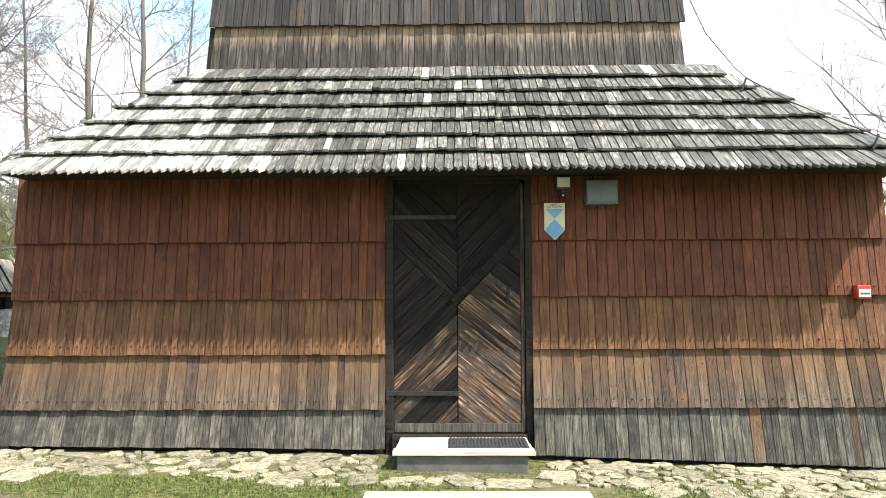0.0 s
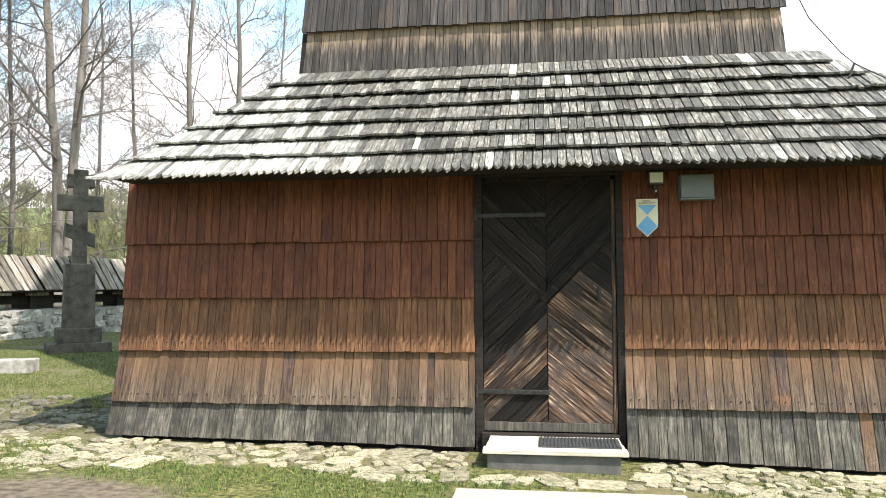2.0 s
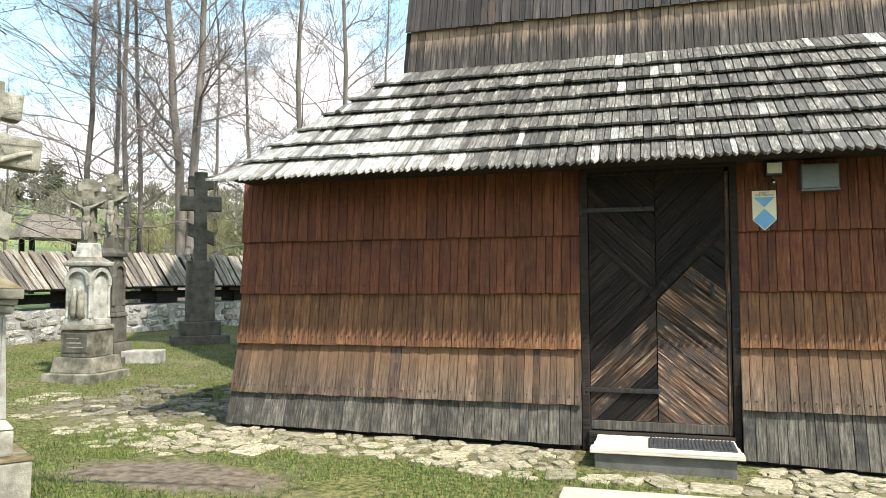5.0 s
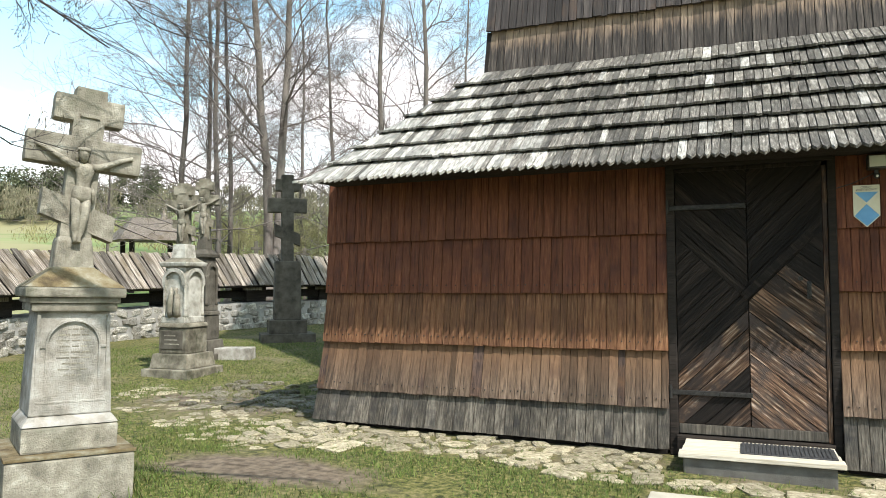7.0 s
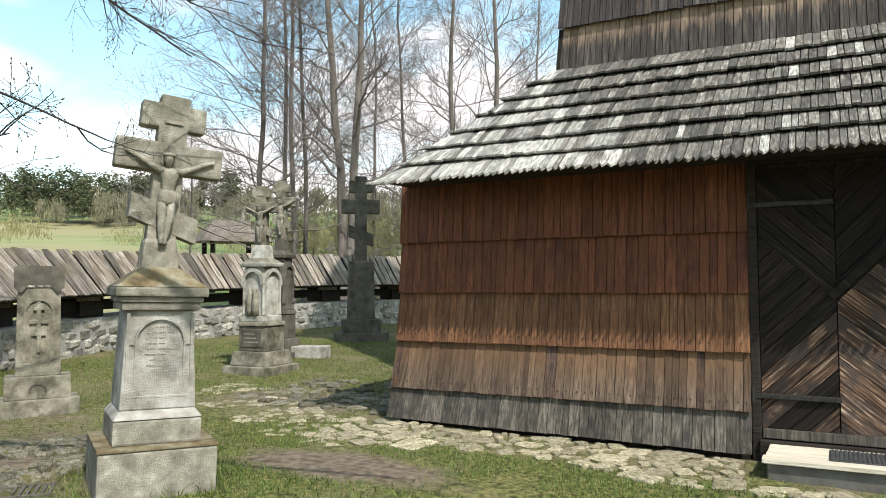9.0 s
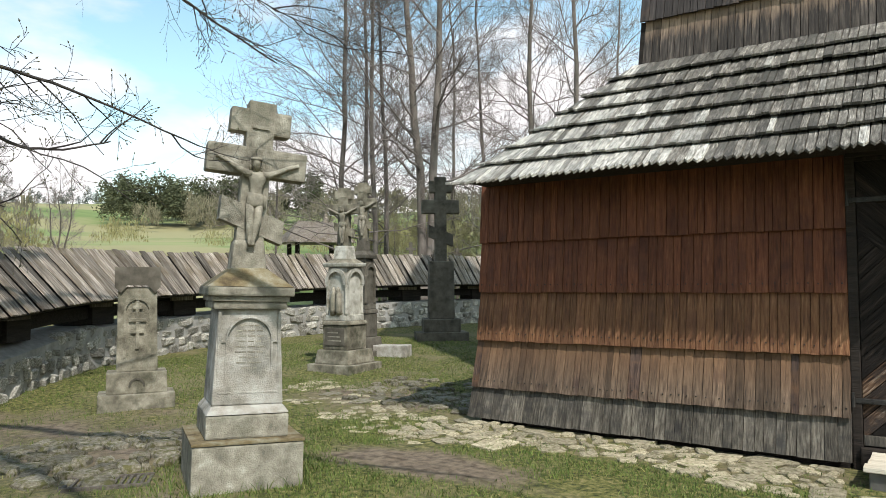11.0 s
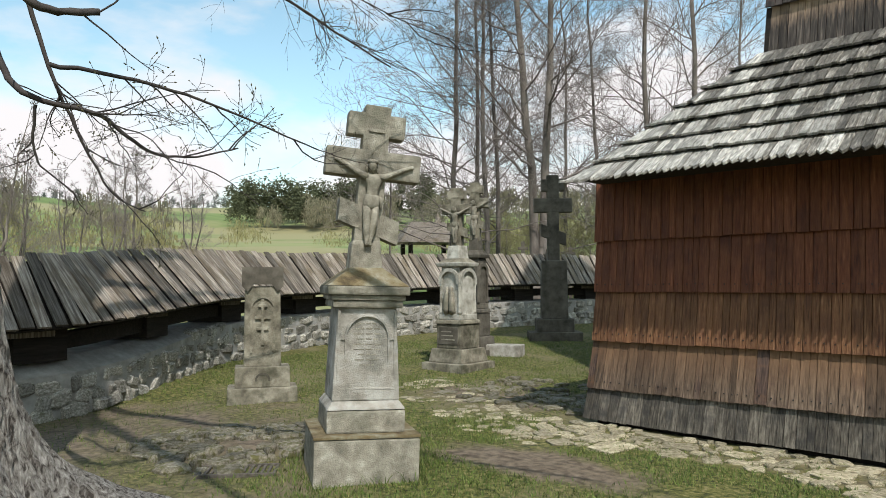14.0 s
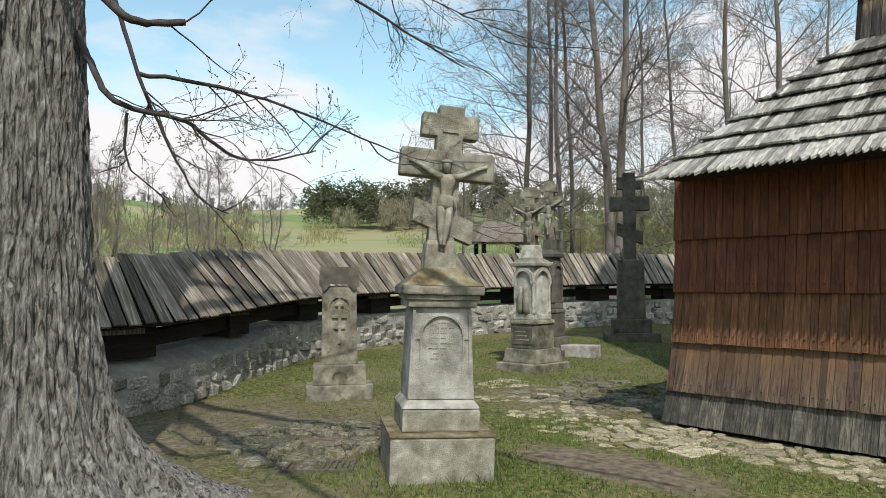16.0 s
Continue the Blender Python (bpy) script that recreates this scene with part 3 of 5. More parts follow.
# roof shingles in seven courses; the lowest have pointed ends
COURSES = 7
shingle_plain = board_mesh("shingle", roof_wood, 0.0, 0.085, 0.004, 0.02)
shingle_tip = board_mesh("shingle", roof_wood, 0.13, 0.085, 0.004, 0.022)
rest, rest_pale = bmesh.new(), bmesh.new()
pale_plain = board_mesh("shingle", roof_pale, 0.0, 0.085, 0.004, 0.02)
pale_tip = board_mesh("shingle", roof_pale, 0.13, 0.085, 0.004, 0.022)
count = 0
slope = Vector((0, FOOT_Y - EAVE_Y, FOOT_Z - EAVE_Z))
for k in range(COURSES):
    a, b = k / COURSES, (k + 1.35) / COURSES
    x = EAVE_L + (FOOT_L - EAVE_L) * a - 0.01
    end = EAVE_R + (FOOT_R - EAVE_R) * a + 0.01
    while x < end - 0.01:
        w = min(rng.uniform(0.042, 0.078), end - x)
        mid = x + w / 2
        edge = min((mid - (EAVE_L - 0.02)), (EAVE_R + 0.02 - mid)) / (FOOT_L - EAVE_L)
        top = min(b, max(edge, a + 0.02), 1.02)
        low = Vector((mid, EAVE_Y - WALL_Y, EAVE_Z)) + slope * (a - 0.012) + Vector((0, -0.036, 0.043)) + Vector((0, 0, rng.gauss(0, 0.0025) + 0.006 * math.sin(mid * 2.3 + k * 1.9)))
        high = Vector((mid, EAVE_Y - WALL_Y, EAVE_Z)) + slope * top + Vector((0, 0.006, -0.004))
        fan = 0.33 * step(0.9, 0.0, edge) * (1 if mid < 0 else -1) * (0.6 if mid < 0 else 1)
        m = lay(low, high, w / 0.085 * 0.95, fan + rng.gauss(0, 0.006), rng.uniform(-0.003, 0.006))
        # a few pale shingles everywhere, ever more of them towards the left end
        is_pale = rng.random() < 0.06 + 0.86 * step(-0.7, -2.5, mid + 0.2 * k)
        if is_pale:
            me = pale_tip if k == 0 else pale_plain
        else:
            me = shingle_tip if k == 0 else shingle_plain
        if count < 300:
            piece("shingle", me, roof, m)
            count += 1
        else:
            bmv = bmesh.new()
            bmv.from_mesh(me)
            bmv.transform(m)
            tmp = bpy.data.meshes.new("tmp")
            bmv.to_mesh(tmp)
            bmv.free()
            (rest_pale if is_pale else rest).from_mesh(tmp)
            bpy.data.meshes.remove(tmp)
        x += w
tagged(part("shingles", rest, roof_wood_joined, roof), kind="stuff")
tagged(part("shingles", rest_pale, roof_pale_joined, roof), "paler shingles, most of them towards the left", kind="stuff")

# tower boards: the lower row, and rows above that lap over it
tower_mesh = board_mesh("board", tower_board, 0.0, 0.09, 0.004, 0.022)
tower_dark_mesh = board_mesh("board", tower_dark, 0.0, 0.09, 0.004, 0.022)


def tower_at(z):
    k = (z - T0[4]) / (T1[4] - T0[4])
    return [a + (b - a) * k for a, b in zip(T0[:4], T1[:4])]


for row, (z0, z1, jut, steep) in enumerate(((FOOT_Z - 0.02, 4.02, 0.012, 0.0), (3.965, 5.1, 0.05, 0.03), (5.05, 6.4, 0.05, 0.03))):
    a, b = tower_at(z0), tower_at(z1)
    x = a[0] - jut
    while x < a[2] + jut - 0.02:
        w = rng.uniform(0.05, 0.09)
        if a[2] + jut - x - w < 0.05:
            w = a[2] + jut - x
        s = (x + w / 2 - a[0]) / (a[2] - a[0])
        hx = b[0] + (b[2] - b[0]) * s
        low, high = (x + w / 2, a[1] - jut, z0 + rng.gauss(0, 0.004)), (hx, b[1] - 0.004, z1)
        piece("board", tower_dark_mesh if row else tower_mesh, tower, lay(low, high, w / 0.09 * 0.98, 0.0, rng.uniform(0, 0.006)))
        x += w
part("corner_board", box((-0.05, -0.03, 0), (0.0, 0.05, 0.45), 0.004, m=pose(tower_at(FOOT_Z)[0], tower_at(FOOT_Z)[1], FOOT_Z, -4, 4, 0)), dark_wood, tower)

# ---- fittings on the church front
def fitting(name, m, label, category):
    return empty(name, m, label, category)


sign = fitting("heritage_sign", pose(0.795, WALL_Y - 0.045, 2.02), "cream shield sign with blue triangles on the wall", "sign")
part("plate", prism([(-0.083, 0.16), (-0.083, -0.06), (0.0, -0.14), (0.083, -0.06), (0.083, 0.16)], -0.004, 0.012), surface("cream_enamel", [(0.3, (0.6, 0.56, 0.4)), (0.7, (0.72, 0.69, 0.52))], (9, 9, 9), 0.4, 0.05, 60, 0.0), sign)
blue_enamel = surface("blue_enamel", [(0.3, (0.1, 0.3, 0.55)), (0.7, (0.16, 0.4, 0.66))], (9, 9, 9), 0.4, 0.05, 60, 0.0)
part("blue_field", prism([(-0.074, 0.11), (0.0, 0.035), (0.074, 0.11)], -0.0062, -0.004), blue_enamel, sign)
part("blue_field", prism([(-0.078, -0.058), (0.0, -0.132), (0.078, -0.058), (0.0, 0.025)], -0.0062, -0.004), blue_enamel, sign)
ink = surface("dark_ink", [(0.3, (0.03, 0.03, 0.03)), (0.7, (0.06, 0.06, 0.06))], (9, 9, 9), 0.6, 0.0, 60, 0.0)
for text, z in (("OBIEKT", 0.137), ("ZABYTKOWY", 0.12)):
    cu = bpy.data.curves.new("lettering", "FONT")
    cu.body, cu.size, cu.align_x, cu.extrude = text, 0.021, "CENTER", 0.0005
    cu.materials.append(ink)
    t = new("lettering", cu)
    t.parent = sign
    t.matrix_local = pose(0, -0.0056, z, 90, 0, 0)
grey_metal = surface("grey_metal", [(0.3, (0.1, 0.12, 0.12)), (0.7, (0.15, 0.17, 0.17))], (5, 5, 5), 0.4, 0.1, 60, 0.0, metal=0.3)
white_plastic = surface("white_plastic", [(0.3, (0.6, 0.6, 0.56)), (0.7, (0.7, 0.7, 0.66))], (8, 8, 8), 0.45, 0.05, 60, 0.0)
black_plastic = surface("black_plastic", [(0.3, (0.02, 0.02, 0.02)), (0.7, (0.04, 0.04, 0.04))], (8, 8, 8), 0.45, 0.05, 60, 0.0)
red_plastic = surface("red_plastic", [(0.3, (0.42, 0.04, 0.03)), (0.7, (0.52, 0.06, 0.045))], (8, 8, 8), 0.4, 0.05, 60, 0.0)
cabinet = fitting("fuse_box", pose(1.165, WALL_Y - 0.03, 2.27), "grey metal box fixed under the eaves", "wall box")
part("body", box((-0.125, -0.1, -0.1), (0.125, 0.02, 0.085), 0.006), grey_metal, cabinet)
part("door", box((-0.12, -0.108, -0.095), (0.12, -0.1, 0.08), 0.003), grey_metal, cabinet)
part("drip_edge", box((-0.13, -0.115, -0.112), (0.13, 0.0, -0.1), 0.003), grey_metal, cabinet)
lamp = fitting("floodlight", pose(0.86, WALL_Y - 0.02, 2.335), "small white floodlight with motion sensor under the eaves", "lamp")
part("housing", box((-0.058, -0.1, -0.05), (0.058, 0.0, 0.05), 0.006), black_plastic, lamp)
part("glass", box((-0.05, -0.104, -0.036), (0.05, -0.1, 0.042), 0.002), white_plastic, lamp, "pale front glass")
bm = bmesh.new()
bmesh.ops.create_uvsphere(bm, u_segments=12, v_segments=8, radius=0.022, matrix=Matrix.Translation((0, -0.05, -0.095)))
add_box(bm, (-0.012, -0.05, -0.09), (0.012, -0.02, -0.045), 0.002)
part("sensor", bm, black_plastic, lamp)
bm = bmesh.new()
bmesh.ops.create_uvsphere(bm, u_segments=10, v_segments=6, radius=0.009, matrix=Matrix.Translation((0, -0.072, -0.098)))
part("lens", bm, white_plastic, lamp)
cable = bmesh.new()
add_tube(cable, [Vector((0.86, 0, 2.27)), Vector((0.8, 0, 2.24)), Vector((0.72, 0, 2.2)), Vector((0.6, 0, 2.165))], [0.004] * 4, 5)
o = tagged(ob_of("lamp_cable", cable, black_plastic), "thin dark cable running down to the door", "cable")
o.location = (0, WALL_Y - 0.046, 0)
siren = fitting("alarm_siren", pose(3.215, WALL_Y - 0.085, 1.45), "red and white alarm box on the wall", "alarm")
part("housing", box((-0.055, -0.03, -0.055), (0.055, 0.05, 0.055), 0.008), red_plastic, siren)
part("front_plate", box((-0.045, -0.036, -0.04), (0.05, -0.03, 0.022), 0.003), white_plastic, siren)
for k in range(3):
    part("marking", box((-0.032 + 0.026 * k, -0.038, -0.018), (-0.012 + 0.026 * k, -0.0362, -0.004)), ink, siren)

# door step with its mat
doorstep = empty("door_step", pose(0.045, 5.66, 0.0), "pale plank step on a dark concrete block by the door", "step")
part("block", box((-0.49, -0.22, 0.02), (0.47, 0.26, 0.28), 0.012), concrete, doorstep)
part("tread", box((-0.52, -0.25, 0.282), (0.52, -0.12, 0.315), 0.006), pale_plank, doorstep, "pale worn plank")
part("tread", box((-0.505, -0.117, 0.282), (0.51, 0.02, 0.315), 0.006), pale_plank, doorstep)
part("tread", box((-0.5, 0.023, 0.282), (0.5, 0.26, 0.315), 0.006), pale_plank, doorstep)
rubber = surface("rubber", [(0.3, (0.03, 0.03, 0.032)), (0.7, (0.07, 0.07, 0.072))], (20, 20, 20), 0.7, 0.3, 150, 0.0)
bm = box((-0.3, -0.165, 0), (0.3, 0.165, 0.008), 0.002)
for i in range(22):
    for j in range(11):
        add_box(bm, (-0.29 + 0.0265 * i, -0.155 + 0.0285 * j, 0.008), (-0.275 + 0.0265 * i, -0.137 + 0.0285 * j, 0.016))
mat_ob = tagged(ob_of("door_mat", bm, rubber), "black ribbed rubber mat on the step", "door mat")
mat_ob.location = (0.23, 5.68, 0.316)
slab = empty("paving_slab", pose(0.25, 4.1, 0), "pale concrete slab before the door step", "paving slab")
part("slab", box((-0.85, -0.75, 0.05), (0.6, 0.74, 0.19), 0.012), surface("pale_concrete", [(0.3, (0.32, 0.29, 0.23)), (0.7, (0.44, 0.41, 0.34))], (6, 6, 6), 0.9, 0.3, 120, 0.0), slab)

# lightning wire on the roof hip
wire = empty("lightning_wire", pose(3.2, 5.9, 2.4), "thin lightning conductor wire on iron holders", "wire")
bm = bmesh.new()
hip = [Vector((2.17, 6.75, 4.48)), Vector((2.18, 6.75, 4.15)), Vector((2.30, 6.70, 3.82)), Vector((2.44, 6.40, 3.41)), Vector((2.50, 6.30, 3.29)), Vector((2.74, 6.00, 3.00)), Vector((2.97, 5.75, 2.79)), Vector((3.20, 5.50, 2.59)), Vector((3.37, 5.30, 2.46))]
add_tube(bm, [p - Vector((3.2, 5.9, 2.4)) for p in hip], [0.005] * len(hip), 5)
part("conductor", bm, iron, wire)
for a, b in (((2.45, 6.30, 3.16), (2.50, 6.30, 3.29)), ((3.16, 5.60, 2.53), (3.21, 5.60, 2.65))):
    bm = bmesh.new()
    add_tube(bm, [Vector(a) - Vector((3.2, 5.9, 2.4)), Vector(b) - Vector((3.2, 5.9, 2.4))], [0.012, 0.008], 6)
    part("holder", bm, iron, wire)

# ---- monuments
def block(name, parent, w, d, z0, z1, material, bevel=0.012, top=(1, 1), label="", shift=(0, 0)):
    return part(name, box((-w / 2 + shift[0], -d / 2 + shift[1], z0), (w / 2 + shift[0], d / 2 + shift[1], z1), bevel, top), material, parent, label)


def arch(w, z0, z1, rise=1.0, n=10):
    """An outline with a round head."""
    pts = [(-w / 2, z0), (w / 2, z0)]
    return pts + [(w / 2 * math.cos(math.pi * k / n), z1 + rise * w / 2 * math.sin(math.pi * k / n)) for k in range(n + 1)]


def arch_band(w, t, z0, z1, y0, y1, bm=None):
    """A raised band round an arched panel."""
    bm = bm or bmesh.new()
    n = 14
    outer = [(w / 2, z0)] + [(w / 2 * math.cos(math.pi * k / n), z1 + w / 2 * math.sin(math.pi * k / n)) for k in range(n + 1)] + [(-w / 2, z0)]
    inner = [(w / 2 - t, z0)] + [((w / 2 - t) * math.cos(math.pi * k / n), z1 + (w / 2 - t) * math.sin(math.pi * k / n)) for k in range(n + 1)] + [(-w / 2 + t, z0)]
    for i in range(len(outer) - 1):
        add_prism(bm, [outer[i], outer[i + 1], inner[i + 1], inner[i]], y0, y1)
    bmesh.ops.remove_doubles(bm, verts=bm.verts[:], dist=0.0001)
    return bm


def figure(parent, m, material):
    """A plain carved figure with spread arms, one mesh."""
    bm = bmesh.new()
    V = Vector

    def oval(points, wide, deep, sides=12):
        rings = []
        for p, a, b in zip(points, wide, deep):
            rings.append([bm.verts.new(V(p) + V((a * math.cos(t), b * math.sin(t), 0))) for t in (2 * math.pi * k / sides for k in range(sides))])
        for a, b in zip(rings, rings[1:]):
            for k in range(sides):
                bm.faces.new((a[k], a[(k + 1) % sides], b[(k + 1) % sides], b[k]))
        bm.faces.new(rings[0][::-1])
        bm.faces.new(rings[-1])

    # torso, drawn-in waist, cloth round the hips with a hanging end
    oval([(0, -0.012, -0.21), (0, -0.014, -0.17), (0.002, -0.016, -0.135), (0.003, -0.022, -0.09), (0.002, -0.024, -0.05), (0, -0.02, -0.015), (0, -0.014, 0.012)], [0.05, 0.05, 0.041, 0.046, 0.058, 0.064, 0.03], [0.032, 0.032, 0.026, 0.032, 0.036, 0.03, 0.018])
    oval([(0, -0.016, -0.25), (0, -0.02, -0.225), (0, -0.02, -0.19), (0, -0.018, -0.15)], [0.05, 0.06, 0.06, 0.053], [0.034, 0.043, 0.043, 0.036])
    add_tube(bm, [V((0.055, -0.03, -0.16)), V((0.07, -0.03, -0.19)), V((0.066, -0.025, -0.25))], [0.012, 0.016, 0.008], 6)
    # head bent to one side, hair and a ring on the brow
    oval([(-0.012, -0.03, 0.005), (-0.016, -0.042, 0.03), (-0.018, -0.05, 0.058), (-0.018, -0.048, 0.085), (-0.016, -0.04, 0.105)], [0.018, 0.026, 0.032, 0.03, 0.012], [0.018, 0.026, 0.034, 0.032, 0.012])
    oval([(-0.018, -0.043, 0.076), (-0.018, -0.043, 0.096)], [0.041, 0.039], [0.042, 0.04])
    for s in (-1, 1):
        add_tube(bm, [V((-0.018 + 0.03 * s, -0.035, 0.08)), V((-0.018 + 0.037 * s, -0.03, 0.04)), V((-0.016 + 0.036 * s, -0.025, 0.0))], [0.012, 0.014, 0.008], 6)
        add_tube(bm, [V((0.04 * s, -0.018, -0.018)), V((0.085 * s, -0.02, -0.01)), V((0.15 * s, -0.014, 0.025)), V((0.215 * s, -0.008, 0.06)), V((0.265 * s, -0.006, 0.082)), V((0.285 * s, -0.006, 0.088))], [0.03, 0.024, 0.019, 0.016, 0.013, 0.016], 8)
        add_tube(bm, [V((0.026 * s, -0.014, -0.22)), V((0.028 * s, -0.038, -0.3)), V((0.024 * s, -0.052, -0.345)), V((0.018 * s, -0.034, -0.42)), V((0.012 * s, -0.028, -0.475)), V((0.012 * s, -0.05, -0.51))], [0.034, 0.03, 0.027, 0.024, 0.016, 0.014], 8)
    bmesh.ops.recalc_face_normals(bm, faces=bm.faces[:])
    o = smooth(part("figure", bm, material, parent, "plain carved stone figure"))
    o.matrix_local = m
    return o


def cross_part(parent, m, material, k=1.0, depth=0.15, with_figure=True, figure_material=None, shaft_w=0.19, bw=1.0, fk=1.0):
    """An eastern cross: shaft, three bars (the lowest slanting), with k the size."""
    bm = box((-shaft_w / 2, -depth / 2, 0), (shaft_w / 2, depth / 2, 1.23), 0.012)
    shaft = part("cross_shaft", bm, material, parent)
    shaft.matrix_local = m @ Matrix.Scale(k, 4)
    part("cross_bar", box((-0.345 * bw, -depth / 2 - 0.003, 0.7), (0.345 * bw, depth / 2 + 0.003, 0.9), 0.014), material, shaft)
    part("cross_bar", box((-0.21 * bw, -depth / 2 + 0.004, 1.0), (0.21 * bw, depth / 2 - 0.004, 1.17), 0.014), material, shaft)
    part("cross_bar", prism([(-0.22 * bw, 0.375), (0.22 * bw, 0.235), (0.22 * bw, 0.4), (-0.22 * bw, 0.54)], -depth / 2 - 0.005, depth / 2 + 0.005), material, shaft)
    if with_figure:
        f = figure(shaft, pose(0, -depth / 2 - 0.012, 0.72) @ Matrix.Scale(fk, 4), figure_material or material)
        part("title_plaque", box((-0.06, -depth / 2 - 0.012, 1.03), (0.06, -depth / 2, 1.055), 0.003), material, shaft)
    return shaft


X1 = pose(-3.95, 3.365, ground_z(-3.95, 3.365) - 0.02, 0, 1.6, 57.7)
mon = empty("stone_crucifix", X1, "tall weathered sandstone crucifix on an inscribed pedestal", "gravestone")
block("base_block", mon, 0.69, 0.69, -0.05, 0.3, sandstone, 0.015)
block("ledge", mon, 0.7, 0.7, 0.302, 0.322, ochre_moss, 0.006, label="ochre mossy ledge stone")
block("plinth", mon, 0.52, 0.52, 0.322, 0.47, sandstone, 0.014)
block("moulding", mon, 0.53, 0.53, 0.472, 0.53, pale_stone, 0.016, (0.84, 0.84))
body = block("pedestal_body", mon, 0.45, 0.45, 0.53, 1.14, pale_stone, 0.008, (0.88, 0.88), "pale pedestal with an arched inscription panel")
bm = bmesh.new()
arch_band(0.3, 0.012, 0.64, 0.945, -0.222, -0.19, bm)
part("panel_arch", bm, pale_stone, body)
for sx in (-1, 1):
    part("panel_shoulder", box((0.165 * sx - 0.02, -0.2165, 0.925), (0.165 * sx + 0.02, -0.19, 0.94), 0.003), pale_stone, body)
part("panel_sill", box((-0.185, -0.224, 0.6), (0.185, -0.19, 0.614), 0.003), pale_stone, body)
part("corner_strip", box((-0.2, -0.22, 0.56), (-0.18, -0.19, 1.12), 0.004), pale_stone, body)
part("corner_strip", box((0.18, -0.22, 0.56), (0.2, -0.19, 1.12), 0.004), pale_stone, body)
for i, w in enumerate((0.12, 0.17, 0.19, 0.15, 0.19, 0.18, 0.12, 0.16, 0.1)):
    z = 1.03 - 0.034 * i
    face = -0.225 * (1 - 0.12 * (z - 0.53) / 0.61)
    for a, b in ((-w / 2, -w * 0.12), (-w * 0.06, w * 0.2), (w * 0.26, w / 2)):
        part("inscription_line", box((a, face - 0.0012, z), (b, face + 0.01, z + 0.009)), sandstone, body)
bm = box((-0.235, -0.235, 1.14), (0.235, 0.235, 1.19), 0.012)
add_box(bm, (-0.25, -0.25, 1.19), (0.25, 0.25, 1.225), 0.01)
add_box(bm, (-0.275, -0.275, 1.225), (0.275, 0.275, 1.285), 0.014)
part("cap", bm, sandstone, mon)
block("cap_roof", mon, 0.545, 0.545, 1.285, 1.41, ochre_moss, 0.01, (0.42, 0.42), "sloping cap grown with ochre lichen")
bm = box((-0.125, -0.1, 1.35), (0.125, 0.1, 1.6), 0.03, (0.8, 0.9))
part("cross_foot", bm, sandstone, mon)
cross_part(mon, pose(-0.01, 0.0, 1.36, 0, 3.8, 0), sandstone, 0.965, 0.14)


def crucifix_pillar(m, label, turn, slim=1.0, pillar_stone=None):
    """A crucifix on a stepped base with a niche on each side."""
    t = empty("stone_crucifix", m, label, "gravestone")
    pillar_stone = pillar_stone or lime_stone
    base_stone = old_stone if pillar_stone is lime_stone else pillar_stone
    block("step", t, 0.74 * slim, 0.74 * slim, -0.05, 0.11, base_stone, 0.014)
    block("step", t, 0.6 * slim, 0.6 * slim, 0.112, 0.3, base_stone, 0.014, (0.9, 0.9))
    block("plinth", t, 0.43 * slim, 0.43 * slim, 0.302, 0.64, base_stone, 0.012)
    block("plinth_band", t, 0.47 * slim, 0.47 * slim, 0.642, 0.7, base_stone, 0.014, (0.92, 0.92))
    b = block("pillar", t, 0.34 * slim, 0.34 * slim, 0.7, 1.44, pillar_stone, 0.012, (0.96, 0.96), "pillar with arched niches and a carved relief")
    for a in (0, 90):
        turn_a = Matrix.Rotation(radians(a), 4, "Z")
        for name, bm in (("niche_arch", arch_band(0.37 * slim, 0.05, 1.2, 1.24, -0.205 * slim, -0.16 * slim)), ("niche_ledge", box((-0.18 * slim, -0.2 * slim, 0.702), (0.18 * slim, -0.17 * slim, 0.78), 0.008))):
            bm.transform(turn_a)
            part(name, bm, pillar_stone, b)
        for sx in (-1, 1):
            bm = bmesh.new()
            add_tube(bm, [Vector((sx * 0.165 * slim, -0.175 * slim, z)) for z in (0.78, 0.82, 1.16, 1.2)], [0.028, 0.02, 0.018, 0.03], 8)
            bm.transform(turn_a)
            smooth(part("colonnette", bm, pillar_stone, b))
    if slim == 1.0:
        bm = bmesh.new()
        for x in (-0.05, 0.05):
            add_tube(bm, [Vector((x, -0.175, 0.79)), Vector((x, -0.2, 0.86)), Vector((x, -0.195, 1.0)), Vector((x * 0.9, -0.19, 1.07)), Vector((x * 0.8, -0.195, 1.09)), Vector((x * 0.8, -0.2, 1.13)), Vector((x * 0.8, -0.19, 1.165))], [0.05, 0.046, 0.04, 0.035, 0.018, 0.03, 0.012], 10)
        smooth(part("relief", bm, sandstone, b, "plain worn carved relief"))
        part("panel", box((-0.17, -0.224, 0.36), (0.17, -0.212, 0.6), 0.004), dark_stone, b, "dark inscription panel")
        for k in range(3):
            part("inscription_line", box((-0.12, -0.227, 0.42 + 0.055 * k), (0.12 - 0.03 * k, -0.2238, 0.435 + 0.055 * k)), sandstone, b)
    block("cap", t, 0.42 * slim, 0.42 * slim, 1.442, 1.5, pillar_stone, 0.014, (1.06, 1.06))
    block("cap_roof", t, 0.4 * slim, 0.4 * slim, 1.5, 1.56, base_stone, 0.01, (0.6, 0.6))
    block("cross_foot", t, 0.23 * slim, 0.23 * slim, 1.55, 1.74, pillar_stone, 0.012, (0.85, 0.85))
    cross_part(t, pose(0, 0, 1.7, 0, 0, turn), old_stone, 0.7, 0.17, figure_material=sandstone, shaft_w=0.22, bw=0.88, fk=1.2)
    return t


